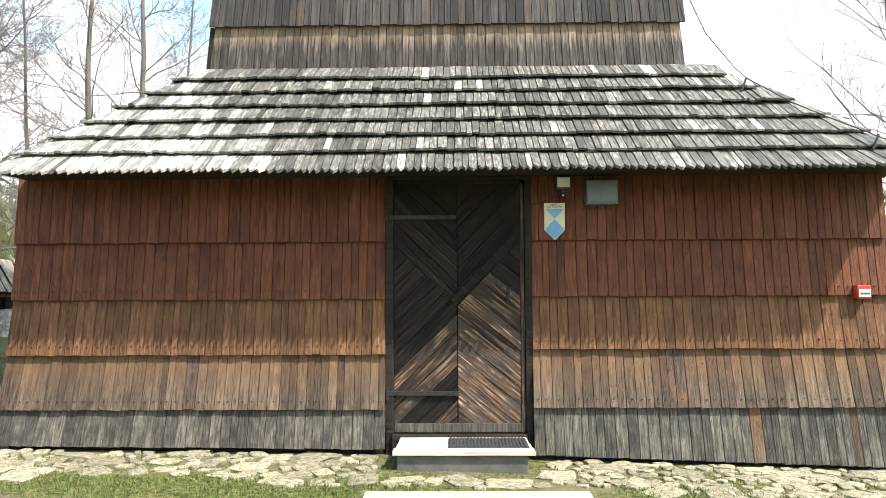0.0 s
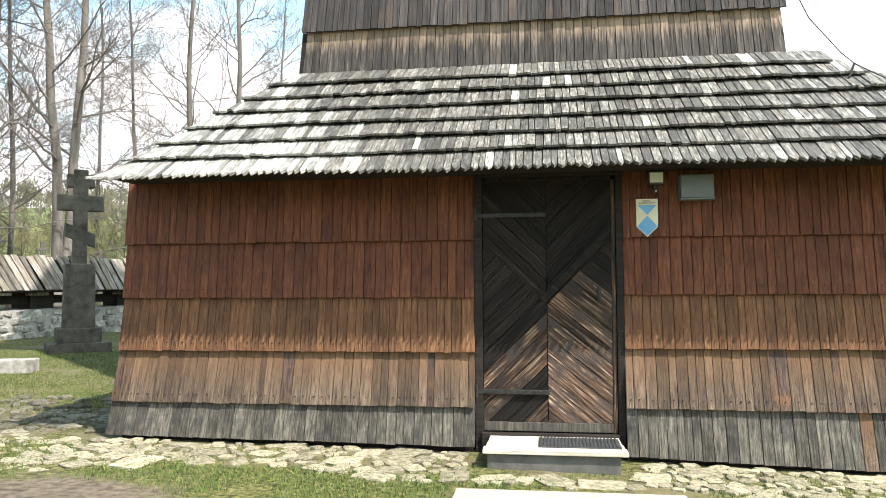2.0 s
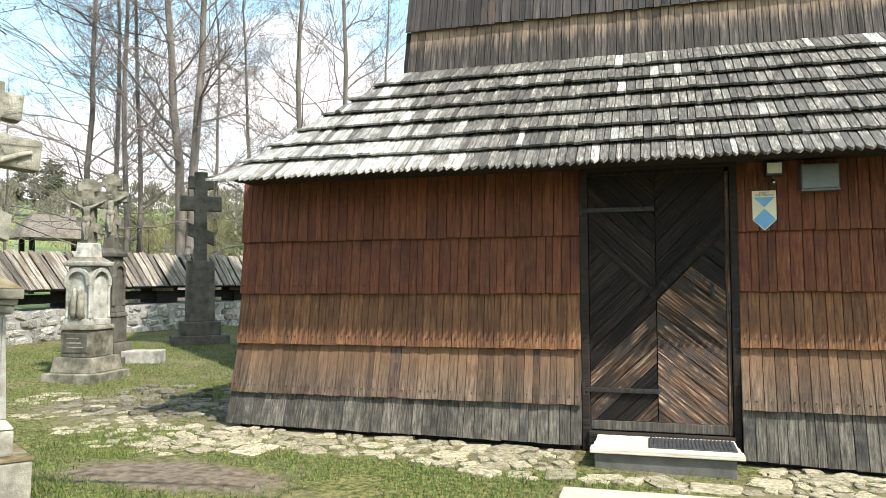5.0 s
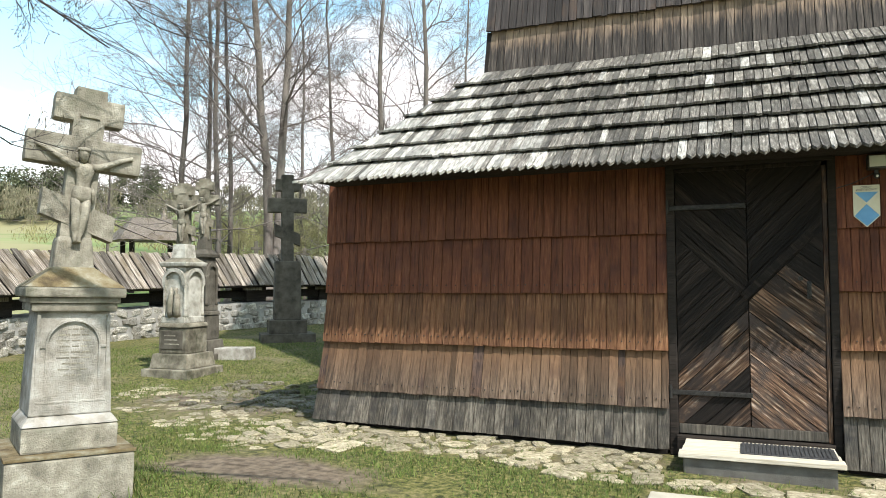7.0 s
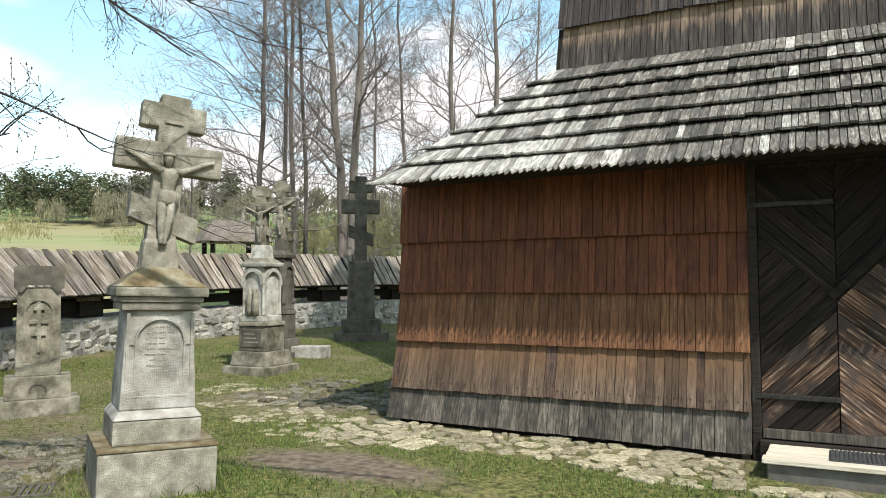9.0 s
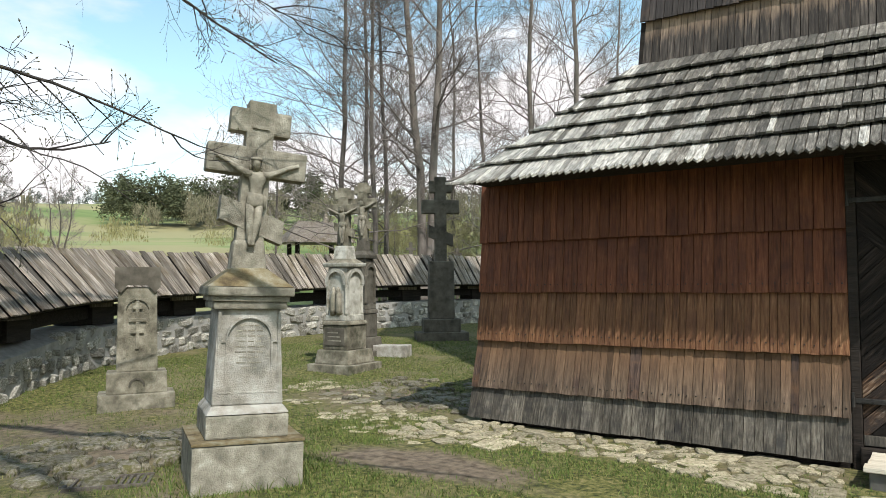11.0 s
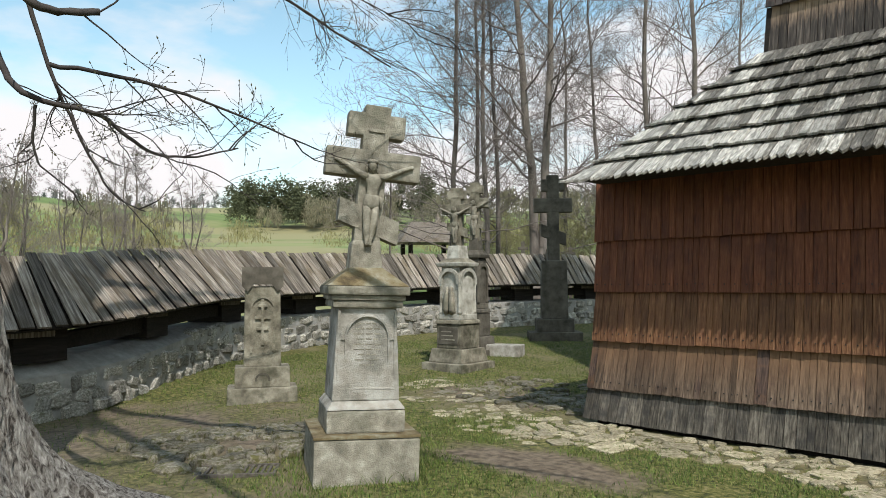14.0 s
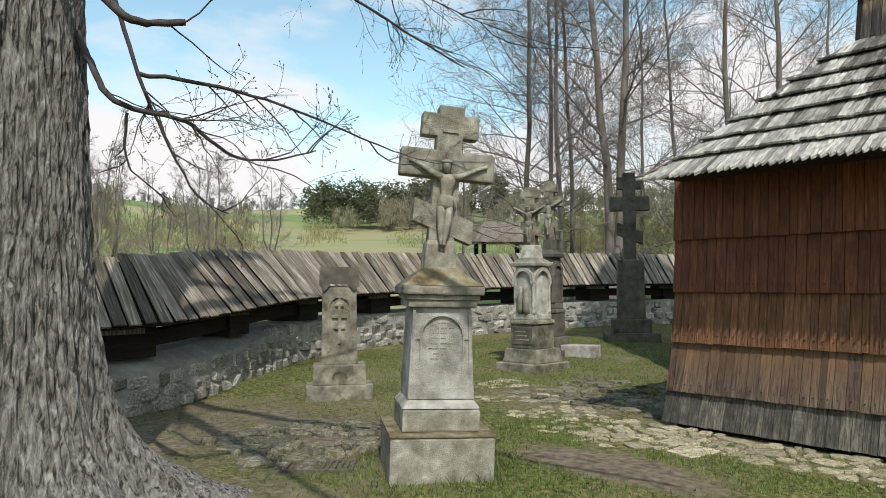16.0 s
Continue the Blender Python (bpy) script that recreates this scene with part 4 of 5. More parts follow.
def on_ground(x, y, turn=0.0, sink=0.02):
    return pose(x, y, ground_z(x, y) - sink, 0, 0, turn)


crucifix_pillar(on_ground(-6.97, 7.85, 2), "pale stone crucifix on a stepped pillar with niches", 16)
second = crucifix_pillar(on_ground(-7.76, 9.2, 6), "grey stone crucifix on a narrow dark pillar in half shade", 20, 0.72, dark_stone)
second.scale = (1.05, 1.05, 1.1)
ledge_stone = tagged(ob_of("stone_block", box((-0.3, -0.16, 0), (0.3, 0.16, 0.2), 0.02), pale_stone), "low pale dressed stone lying in the grass", "stone")
ledge_stone.matrix_basis = on_ground(-7.35, 9.4, 20)

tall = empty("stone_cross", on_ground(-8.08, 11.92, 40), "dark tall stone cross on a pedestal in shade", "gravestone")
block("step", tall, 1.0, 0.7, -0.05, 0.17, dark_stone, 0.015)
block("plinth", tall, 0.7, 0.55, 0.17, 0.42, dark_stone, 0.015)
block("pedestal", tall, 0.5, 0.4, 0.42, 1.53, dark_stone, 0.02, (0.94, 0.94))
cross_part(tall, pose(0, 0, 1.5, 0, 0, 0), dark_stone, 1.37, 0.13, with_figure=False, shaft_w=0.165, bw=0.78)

grave = empty("gravestone", on_ground(-7.04, 4.66, 57), "small grey gravestone carved with a cross", "gravestone")
block("step", grave, 0.74, 0.42, -0.05, 0.17, old_stone, 0.015)
block("plinth", grave, 0.58, 0.34, 0.17, 0.39, old_stone, 0.012)
stele = block("stele", grave, 0.4, 0.22, 0.39, 1.26, old_stone, 0.012, (0.94, 0.94))
bm = bmesh.new()
for z, w in ((1.05, 0.1), (0.92, 0.17), (0.8, 0.13)):
    add_box(bm, (-w / 2, -0.13, z - 0.018), (w / 2, -0.1, z + 0.018), 0.006)
add_box(bm, (-0.018, -0.128, 0.62), (0.018, -0.1, 1.12), 0.006)
part("carved_cross", bm, old_stone, stele)
part("panel_frame", arch_band(0.26, 0.02, 0.54, 1.02, -0.124, -0.1), old_stone, stele)
bm = prism([(-0.22, 1.26), (-0.16, 1.2), (-0.1, 1.28), (0.1, 1.28), (0.16, 1.2), (0.22, 1.26), (0.22, 1.47), (-0.22, 1.47)], -0.13, 0.13)
part("head", bm, dark_stone, grave, "dark blocky headpiece")
part("plinth_carving", arch_band(0.16, 0.02, 0.24, 0.25, -0.178, -0.165), dark_stone, grave)

# ---- covered churchyard wall: stone foot, timber blocks, board roof
class Strip:
    """Fast gathering of tubes and triangles into one mesh."""

    def __init__(self):
        self.v, self.f = [], []

    def tube(self, pts, radii, sides=3):
        base = len(self.v)
        for i, p in enumerate(pts):
            d = pts[min(i + 1, len(pts) - 1)] - pts[max(i - 1, 0)]
            d.normalize()
            u = d.cross(Vector((0.31, 0.77, 0.2))).normalized()
            w = d.cross(u)
            for k in range(sides):
                a = 2 * math.pi * k / sides
                self.v.append(p + (u * math.cos(a) + w * math.sin(a)) * radii[i])
        for i in range(len(pts) - 1):
            for k in range(sides):
                a, b = base + i * sides, base + (i + 1) * sides
                self.f.append((a + k, a + (k + 1) % sides, b + (k + 1) % sides, b + k))

    def mesh(self, name, material):
        me = bpy.data.meshes.new(name)
        me.from_pydata(self.v, [], self.f)
        me.materials.append(material)
        me.polygons.foreach_set("use_smooth", [True] * len(me.polygons))
        return me


LINE = [(-7.3, -9), (-7.55, -4), (-7.75, 0), (-7.97, 2.4), (-8.1, 3.2), (-8.55, 3.95), (-9.2, 4.85), (-9.82, 5.8), (-10.5, 7.3), (-10.85, 8.9), (-10.95, 10.9), (-10.6, 13.3), (-9.6, 16.0), (-7.6, 19.0), (-4.5, 22)]


def along(k):
    """A smooth run through LINE."""
    i = min(int(k), len(LINE) - 2)
    t = k - i
    p = [Vector(LINE[max(0, min(len(LINE) - 1, j))]) for j in (i - 1, i, i + 1, i + 2)]
    return 0.5 * (2 * p[1] + (p[2] - p[0]) * t + (2 * p[0] - 5 * p[1] + 4 * p[2] - p[3]) * t * t + (3 * p[1] - p[0] - 3 * p[2] + p[3]) * t ** 3)


def resample(gap):
    pts, last, k = [], None, 0.0
    while k <= len(LINE) - 1.001:
        p = along(k)
        if last is None or (p - last).length >= gap:
            pts.append(p)
            last = p
        k += 0.004
    return pts


def stone_mesh(name, material, seed, flat=1.0, round_off=0.22):
    """A rough stone about one unit across."""
    r = random.Random(seed)
    bm = bmesh.new()
    bmesh.ops.create_cube(bm, size=1)
    bmesh.ops.bevel(bm, geom=bm.edges[:], offset=round_off, segments=1, profile=0.5, affect="EDGES")
    for v in bm.verts:
        v.co = Vector((v.co.x * r.uniform(0.8, 1.12), v.co.y * r.uniform(0.8, 1.12), v.co.z * r.uniform(0.86, 1.08) * flat))
    me = bpy.data.meshes.new(name)
    bm.to_mesh(me)
    bm.free()
    me.materials.append(material)
    return me


cover = empty("covered_wall", pose(-9.2, 4.85, 0), "low stone churchyard wall under a weathered board roof", "wall", kind="structure")
CO = Vector((-9.2, 4.85, 0))
H_STONE, H_EAVE, H_RIDGE = 0.6, 0.95, 1.65
fine = resample(0.25)
tang = [(fine[min(i + 1, len(fine) - 1)] - fine[max(i - 1, 0)]).normalized() for i in range(len(fine))]
outw = [Vector((-t.y, t.x)) for t in tang]


def ring_sweep(name, profile, material, label=""):
    """Sweep a profile of (out, height) along the wall."""
    verts, faces = [], []
    n = len(profile(fine[0]) if callable(profile) else profile)
    for p, o in zip(fine, outw):
        g = yard(p.x, p.y)
        for a, h in (profile(p) if callable(profile) else profile):
            q = p + o * a
            verts.append((q.x - CO.x, q.y - CO.y, g + h))
    for i in range(len(fine) - 1):
        for k in range(n):
            faces.append((i * n + k, i * n + (k + 1) % n, (i + 1) * n + (k + 1) % n, (i + 1) * n + k))
    me = bpy.data.meshes.new(name)
    me.from_pydata(verts, [], faces)
    me.materials.append(material)
    o = new(name, me)
    o.parent = cover
    if label:
        o["label"] = label
    return o


def lip(p):
    """The height of the rubble face, lower where the wall nears the old tree."""
    return 0.46 + 0.12 * step(4.0, 6.5, p.y)


core = ring_sweep("stone_core", lambda p: [(0.04, -0.3), (0.02, lip(p)), (0.3, H_STONE), (0.75, H_STONE), (0.75, -0.3)], mortar, "low wall of pale rubble stones in mortar")
ring_sweep("wall_plate", [(0.16, 0.7), (0.16, 0.87), (0.34, 0.87), (0.34, 0.7)], dark_wood)
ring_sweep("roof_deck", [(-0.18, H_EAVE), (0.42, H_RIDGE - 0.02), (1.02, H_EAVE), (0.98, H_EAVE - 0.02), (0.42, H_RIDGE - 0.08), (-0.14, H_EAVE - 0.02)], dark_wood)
coarse = [i for i in range(6, len(fine) - 4, 8)]
for i in coarse:
    p, o, t = fine[i], outw[i], tang[i]
    g = yard(p.x, p.y)
    a = math.atan2(t.y, t.x)
    place = Matrix.Translation((p.x - CO.x, p.y - CO.y, g)) @ Matrix.Rotation(a, 4, "Z")
    part("timber_block", box((-0.27, 0.1, H_STONE), (0.27, 0.7, 0.97), 0.012), dark_wood, cover).matrix_local = place
    part("tie_board", box((-0.42, 0.02, 0.86), (0.1, 0.05, 0.93), 0.004), cover_board, cover).matrix_local = place
boards = [board_mesh("roof_board", cover_board, 0.0, 0.16, 0.008, 0.024) for _ in range(1)]
s_run = resample(0.155)
for i in range(1, len(s_run) - 1):
    p = s_run[i]
    t = (s_run[i + 1] - s_run[i - 1]).normalized()
    o = Vector((-t.y, t.x))
    g = yard(p.x, p.y)
    low = Vector((p.x - CO.x, p.y - CO.y, g + H_EAVE + 0.012)) - Vector((o.x, o.y, 0)) * (0.22 + rng.uniform(-0.02, 0.03))
    high = Vector((p.x - CO.x, p.y - CO.y, g + H_RIDGE + 0.03)) + Vector((o.x, o.y, 0)) * 0.44
    z = (high - low)
    ln = z.length
    z.normalize()
    y = Vector((o.x, o.y, 0))
    y = (y - z * y.dot(z)).normalized()
    x = y.cross(z)
    m = Matrix((x, y, z)).transposed().to_4x4()
    m = Matrix.Translation(low - y * (0.012 if i % 2 else 0.0)) @ m @ Matrix.Rotation(rng.gauss(0, 0.012), 4, "Y") @ Matrix.Diagonal((rng.uniform(0.72, 0.92), 1, ln + rng.uniform(-0.02, 0.03), 1))
    piece("roof_board", boards[0], cover, m)

# rubble stones of the wall face
stones = [stone_mesh("stone", wall_stone, k, 1.0, 0.2) for k in range(6)]
far_stones = bmesh.new()
made = 0
for row in range(4):
    i = 24
    pos = 24.0
    while pos < len(fine) - 12:
        w = rng.uniform(0.1, 0.36)
        i = int(pos)
        f = pos - i
        p = fine[i].lerp(fine[i + 1], f)
        o, t = outw[i], tang[i]
        h = 0.16 * rng.uniform(0.7, 1.3)
        g = yard(p.x, p.y)
        if 0.05 + row * 0.148 > lip(p) - 0.02:
            pos += (w + 0.012) / 0.25
            continue
        q = p + o * (0.106 + rng.uniform(-0.02, 0.012) - 0.006 * (3 - row))
        m = Matrix.Translation((q.x - CO.x, q.y - CO.y, g + 0.05 + row * 0.148 + rng.uniform(-0.025, 0.025))) @ Matrix.Rotation(math.atan2(t.y, t.x) + rng.gauss(0, 0.06), 4, "Z") @ Matrix.Rotation(rng.gauss(0, 0.22), 4, "Y") @ Matrix.Diagonal((w, 0.2, h, 1))
        if -8.0 < q.y and 2.0 < q.y < 13 and made < 300:
            piece("stone", stones[rng.randrange(6)], core, m)
            made += 1
        else:
            tmp = stones[rng.randrange(6)].copy()
            tmp.transform(m)
            far_stones.from_mesh(tmp)
            bpy.data.meshes.remove(tmp)
        pos += (w + 0.012) / 0.25
tagged(part("stones", far_stones, surface("wall_stone_joined", RUBBLE, (9, 9, 9), 0.9, 0.5, 110, 0.4, island=True), core), kind="stuff")

# ---- flagstones along the church front and the path to its corner
paving = empty("stone_paving", pose(0, 5.4, 0), "uneven pale flagstone apron along the church wall", "paving", kind="structure")
flags = [stone_mesh("flagstone", flagstone, 20 + k, 0.9, 0.11) for k in range(8)]


def scatter(parent, name, meshes, region, tries, size, seed, lift, tall=(0.06, 0.1), gap=0.62, avoid=(), centre=(0, 5.4)):
    """Stones dropped at random where they do not overlap."""
    r = random.Random(seed)
    kept = []
    for _ in range(tries):
        x, y = r.uniform(region[0], region[2]), r.uniform(region[1], region[3])
        if not region[4](x, y):
            continue
        s = r.uniform(*size)
        if any((x - a) ** 2 + (y - b) ** 2 < (gap * (s + c)) ** 2 for a, b, c in kept):
            continue
        if any(x0 < x < x1 and y0 < y < y1 for x0, y0, x1, y1 in avoid):
            continue
        kept.append((x, y, s))
        h = r.uniform(*tall)
        m = Matrix.Translation((x - centre[0], y - centre[1], ground_z(x, y) + lift - h * 0.2)) @ Matrix.Rotation(r.uniform(0, 6.28), 4, "Z") @ Matrix.Rotation(r.gauss(0, 0.035), 4, "X") @ Matrix.Diagonal((s * r.uniform(0.85, 1.3), s * r.uniform(0.7, 1.0), h, 1))
        piece(name, meshes[r.randrange(len(meshes))], parent, m)
    return kept


scatter(paving, "flagstone", flags, (-4.0, 5.0, 4.2, 5.84, lambda x, y: y > 5.06 + 0.14 * math.sin(x * 2.1) + (0.05 if x < 0 else -0.1)), 14000, (0.06, 0.32), 5, 0.002, (0.05, 0.085), avoid=((-0.6, 5.2, 0.7, 6.0),), gap=0.47)
path = empty("stone_path", pose(-4.9, 5.6, 0), "flagstone path with moss leading round the church corner", "path", kind="structure")
scatter(path, "flagstone", flags, (-6.6, 4.5, -3.6, 7.6, lambda x, y: (abs((y - 5.35) - 0.55 * (-4.3 - x)) < 0.5 and x < -3.9 or (abs(y - 5.1) < 0.35 and x > -4.6)) and noise.noise(Vector((x * 1.6, y * 1.6, 9))) > -0.12), 3500, (0.07, 0.24), 8, -0.008, (0.04, 0.07), 0.5, centre=(-4.9, 5.6))
rubble = empty("rubble_heap", pose(-5.1, 3.2, 0), "mossy rubble stones heaped round the drain", "stones")
mossy = [stone_mesh("stone", mossy_stone, 40 + k, 1.0, 0.13) for k in range(6)]
scatter(rubble, "stone", mossy, (-6.2, 2.5, -4.4, 4.6, lambda x, y: 0.22 < math.hypot(x + 5.2, (y - 3.25) * 0.8) < 0.8 and not (x > -4.6 and y > 2.9)), 2500, (0.07, 0.3), 3, 0.0, (0.07, 0.19), 0.4, centre=(-5.1, 3.2))
corner_rubble = empty("rubble_heap", pose(-5.0, 6.6, 0), "dark rubble stones beside the church corner", "stones")
scatter(corner_rubble, "stone", mossy, (-5.8, 6.1, -3.8, 7.6, lambda x, y: True), 900, (0.12, 0.32), 9, 0.0, (0.06, 0.14), 0.5, centre=(-5.0, 6.6))
grate = empty("drain_grate", on_ground(-4.55, 2.8, 48, 0.0), "rusty iron drain grate in the ground", "grate")
part("frame", box((-0.27, -0.14, -0.02), (0.27, -0.12, 0.02), 0.003), rusty_iron, grate)
part("frame", box((-0.27, 0.12, -0.02), (0.27, 0.14, 0.02), 0.003), rusty_iron, grate)
# flat near-black slab stands in for the shaded depth below the bars
part("pit", box((-0.265, -0.119, -0.03), (0.265, 0.119, -0.012)), door_dark, grate, "near-black slab standing in for the shaded depth of the drain")
for k in range(13):
    part("bar", box((-0.26 + 0.042 * k, -0.12, -0.01), (-0.24 + 0.042 * k, 0.12, 0.015), 0.002), rusty_iron, grate)

# ---- trees
def limb(strip, r, start, way, length, radius, level, most, sides, droop=0.0, wander=0.18, kids=(8, 7, 5), buds=None, end=0.35, thin=0.002):
    """A branch with its own branches, down to twigs."""
    n = 6 if level < 2 else 4
    pts, rad = [start.copy()], [radius]
    d = way.normalized()
    for k in range(n):
        d = (d + Vector((r.gauss(0, wander), r.gauss(0, wander), r.gauss(0, wander) - droop))).normalized()
        pts.append(pts[-1] + d * (length / n))
        rad.append(max(radius * (1 - (1 - end) * (k + 1) / n), thin))
    strip[min(level, 1)].tube(pts, rad, sides)
    if buds is not None and level >= most - 1:
        buds.append((pts[-1].copy(), d.copy()))
        if r.random() < 0.6:
            buds.append((pts[n // 2].copy(), d.copy()))
    if level >= most:
        return
    for k in range(kids[min(level, len(kids) - 1)]):
        f = r.uniform(0.18, 1.0) * n
        i = min(int(f), n - 1)
        p = pts[i].lerp(pts[i + 1], f - i)
        t = (pts[i + 1] - pts[i]).normalized()
        side = t.cross(Vector((r.gauss(0, 1), r.gauss(0, 1), r.gauss(0, 1)))).normalized()
        nd = t * r.uniform(0.5, 0.9) + side * r.uniform(0.5, 0.9) + Vector((0, 0, 0.12))
        limb(strip, r, p, nd, length * r.uniform(0.35, 0.6) * (1 - 0.3 * f / n), max(rad[i] * 0.5, thin), level + 1, most, 3, droop, wander, kids, buds, end, thin)


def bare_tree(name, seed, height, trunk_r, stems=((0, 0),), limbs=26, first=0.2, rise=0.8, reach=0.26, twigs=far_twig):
    """A leafless tree: stems with many rising limbs and fine twigs."""
    r = random.Random(seed)
    trunk, crown = Strip(), Strip()
    for sx, sy in stems:
        pts, rad = [], []
        x = y = 0.0
        for k in range(13):
            f = k / 12
            pts.append(Vector((sx * (0.15 + f * 1.1) + x, sy * (0.15 + f * 1.1) + y, height * f)))
            rad.append(trunk_r * (1 - 0.9 * f) * (1.35 if k == 0 else 1.0))
            x, y = x + r.gauss(0, 0.06), y + r.gauss(0, 0.06)
        trunk.tube(pts, rad, 8)
        for k in range(limbs):
            f = first + (0.98 - first) * ((k + r.random()) / limbs)
            i = min(int(f * 12), 11)
            p = pts[i].lerp(pts[i + 1], f * 12 - i)
            a = r.uniform(0, 2 * math.pi)
            up = rise * r.uniform(0.5, 1.2) * (0.25 + 0.95 * f)
            ln = height * reach * (1.05 - f) ** 0.6 * r.uniform(0.6, 1.15)
            limb((trunk, crown), r, p, Vector((math.cos(a), math.sin(a), up)), ln, max(rad[i] * 0.3, 0.011), 1, 3, 4, -0.03, 0.14, (9, 11, 8), None, 0.35, 0.0032)
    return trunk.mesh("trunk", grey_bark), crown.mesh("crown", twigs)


def plant(kind, meshes, x, y, turn, k, label, group):
    t = empty(kind, pose(x, y, ground_z(x, y) - 0.1, 0, 0, turn), label, "tree", group)
    for n, me in zip(("trunk", "crown"), meshes):
        o = new(n, me)
        o.parent = t
    t.scale = (k, k, k)
    return t


slim = bare_tree("tree", 1, 17, 0.095, limbs=46, first=0.12, rise=1.1)
slim_b = bare_tree("tree", 2, 16, 0.085, limbs=44, first=0.14, rise=1.3, reach=0.22)
twin = bare_tree("tree", 3, 17, 0.15, ((0.55, 0.12), (-0.45, -0.15)), 36, 0.2, 1.0, 0.25)
open_t = bare_tree("tree", 5, 14, 0.115, limbs=38, first=0.2, rise=1.0, reach=0.28)
bush = bare_tree("tree", 7, 6, 0.06, ((0.5, 0.2), (-0.6, 0.1), (0.1, -0.6)), 16, 0.1, 1.2, 0.3)
willow_bush = bare_tree("tree", 8, 4.5, 0.045, ((0.8, 0.2), (-0.8, 0.3), (0.2, -0.8), (0.1, 0.6)), 18, 0.05, 1.1, 0.34, olive_twig)


def at(az, d):
    return -d * math.sin(radians(az)), d * math.cos(radians(az))


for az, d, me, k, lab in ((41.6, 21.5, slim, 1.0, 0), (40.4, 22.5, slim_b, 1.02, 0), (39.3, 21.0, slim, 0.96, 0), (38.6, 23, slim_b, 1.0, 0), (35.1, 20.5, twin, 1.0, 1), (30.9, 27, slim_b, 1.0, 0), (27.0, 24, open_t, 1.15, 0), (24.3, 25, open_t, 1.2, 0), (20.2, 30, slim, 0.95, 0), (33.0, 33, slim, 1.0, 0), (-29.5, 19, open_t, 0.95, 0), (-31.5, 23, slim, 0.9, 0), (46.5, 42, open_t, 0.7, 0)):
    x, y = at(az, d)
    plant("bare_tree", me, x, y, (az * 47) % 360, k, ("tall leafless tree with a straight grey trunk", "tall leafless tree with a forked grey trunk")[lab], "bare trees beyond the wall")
for az, d, k in ((66.5, 38, 1.0), (65.4, 40, 1.15), (61.2, 44, 1.0), (72.5, 32, 1.0), (74.5, 30, 1.2), (69.5, 36, 0.9), (76.5, 34, 1.2), (37.0, 30, 0.75), (33.5, 28, 0.7), (31.5, 30, 0.8), (28.5, 32, 0.8), (63.5, 46, 0.7), (40.0, 27, 0.7), (38.0, 29, 0.8), (35.5, 27, 0.75), (49.0, 38, 0.6), (29.8, 28, 0.8), (32.3, 33, 0.9), (26.0, 30, 0.9)):
    x, y = at(az, d)
    plant("bare_shrub", willow_bush if az < 50 else bush, x, y, (az * 71) % 360, k, "leafless spindly shrub of thin pale stems", "shrubs beyond the wall")


# far woods: crowns of many small clumps on the hill, far behind everything
def woods(name, spots, seed, material, label, kind):
    r = random.Random(seed)
    verts, faces = [], []
    for az0, az1, d0, d1, n, height in spots:
        for _ in range(n):
            a, d = r.uniform(az0, az1), r.uniform(d0, d1)
            x, y = at(a, d)
            z = ground_z(x, y)
            h = height * r.uniform(0.55, 1.1)
            w = h * {"pine": 0.26, "bare": 0.3, "scrub": 0.5}[kind]
            blobs = [(r.uniform(0.35, 1.0), r.uniform(0, 6.28), r.random()) for _ in range(9)]
            for _ in range(240 if kind != "scrub" else 170):
                f, q, rr = blobs[r.randrange(9)]
                out = w * rr * (1.15 - f if kind == "pine" else math.sqrt(max(0.1, 1 - (2 * f - 1.1) ** 2)))
                c = Vector((x + out * math.cos(q) + r.gauss(0, w * 0.24), y + out * math.sin(q) + r.gauss(0, w * 0.24), z + max(0.0, h * (f * 0.92 + r.gauss(0, 0.07)))))
                s = h * r.uniform(0.012, 0.028)
                tall = {"pine": 0.7, "bare": 2.2, "scrub": 2.0}[kind]
                thin = {"pine": 1.0, "bare": 0.6, "scrub": 0.45}[kind]
                b = len(verts)
                for _ in range(4):
                    verts.append(c + Vector((r.gauss(0, s * thin), r.gauss(0, s * thin), r.gauss(0, s * tall))))
                faces += [(b, b + 1, b + 2), (b, b + 2, b + 3), (b, b + 3, b + 1), (b + 1, b + 2, b + 3)]
    me = bpy.data.meshes.new(name)
    me.from_pydata(verts, [], faces)
    me.materials.append(material)
    return tagged(new(name, me), label, "woods", kind="stuff")


pine = surface("pine", [(0.3, (0.05, 0.06, 0.032)), (0.7, (0.11, 0.12, 0.06))], (0.3, 0.3, 0.3), 0.9, 0.0, 10, 0.3, island=True)
# pine green lifted and greyed: the haze of distance is put into this colour
far_pine_hazed = surface("far_pine_hazed", [(0.3, (0.09, 0.105, 0.095)), (0.7, (0.13, 0.145, 0.125))], (0.3, 0.3, 0.3), 0.9, 0.0, 10, 0.2, island=True)
leafless = surface("leafless_wood", [(0.3, (0.13, 0.118, 0.075)), (0.7, (0.21, 0.195, 0.125))], (0.3, 0.3, 0.3), 0.9, 0.0, 10, 0.3, island=True)
willow = surface("willow", [(0.3, (0.15, 0.14, 0.06)), (0.7, (0.28, 0.26, 0.12))], (0.3, 0.3, 0.3), 0.9, 0.0, 10, 0.3, island=True)
woods("pine_wood", ((47.5, 58.6, 158, 190, 150, 10), (43.3, 46.5, 150, 160, 22, 10.5), (47, 57, 152, 160, 22, 6)), 1, pine, "dark pine wood on the hill", "pine")
woods("far_pine_wood", ((18, 44, 250, 275, 190, 7), (57, 84, 262, 300, 210, 6), (-40, 18, 240, 275, 120, 8)), 4, far_pine_hazed, "distant pine wood along the ridge, haze put into its colour", "pine")
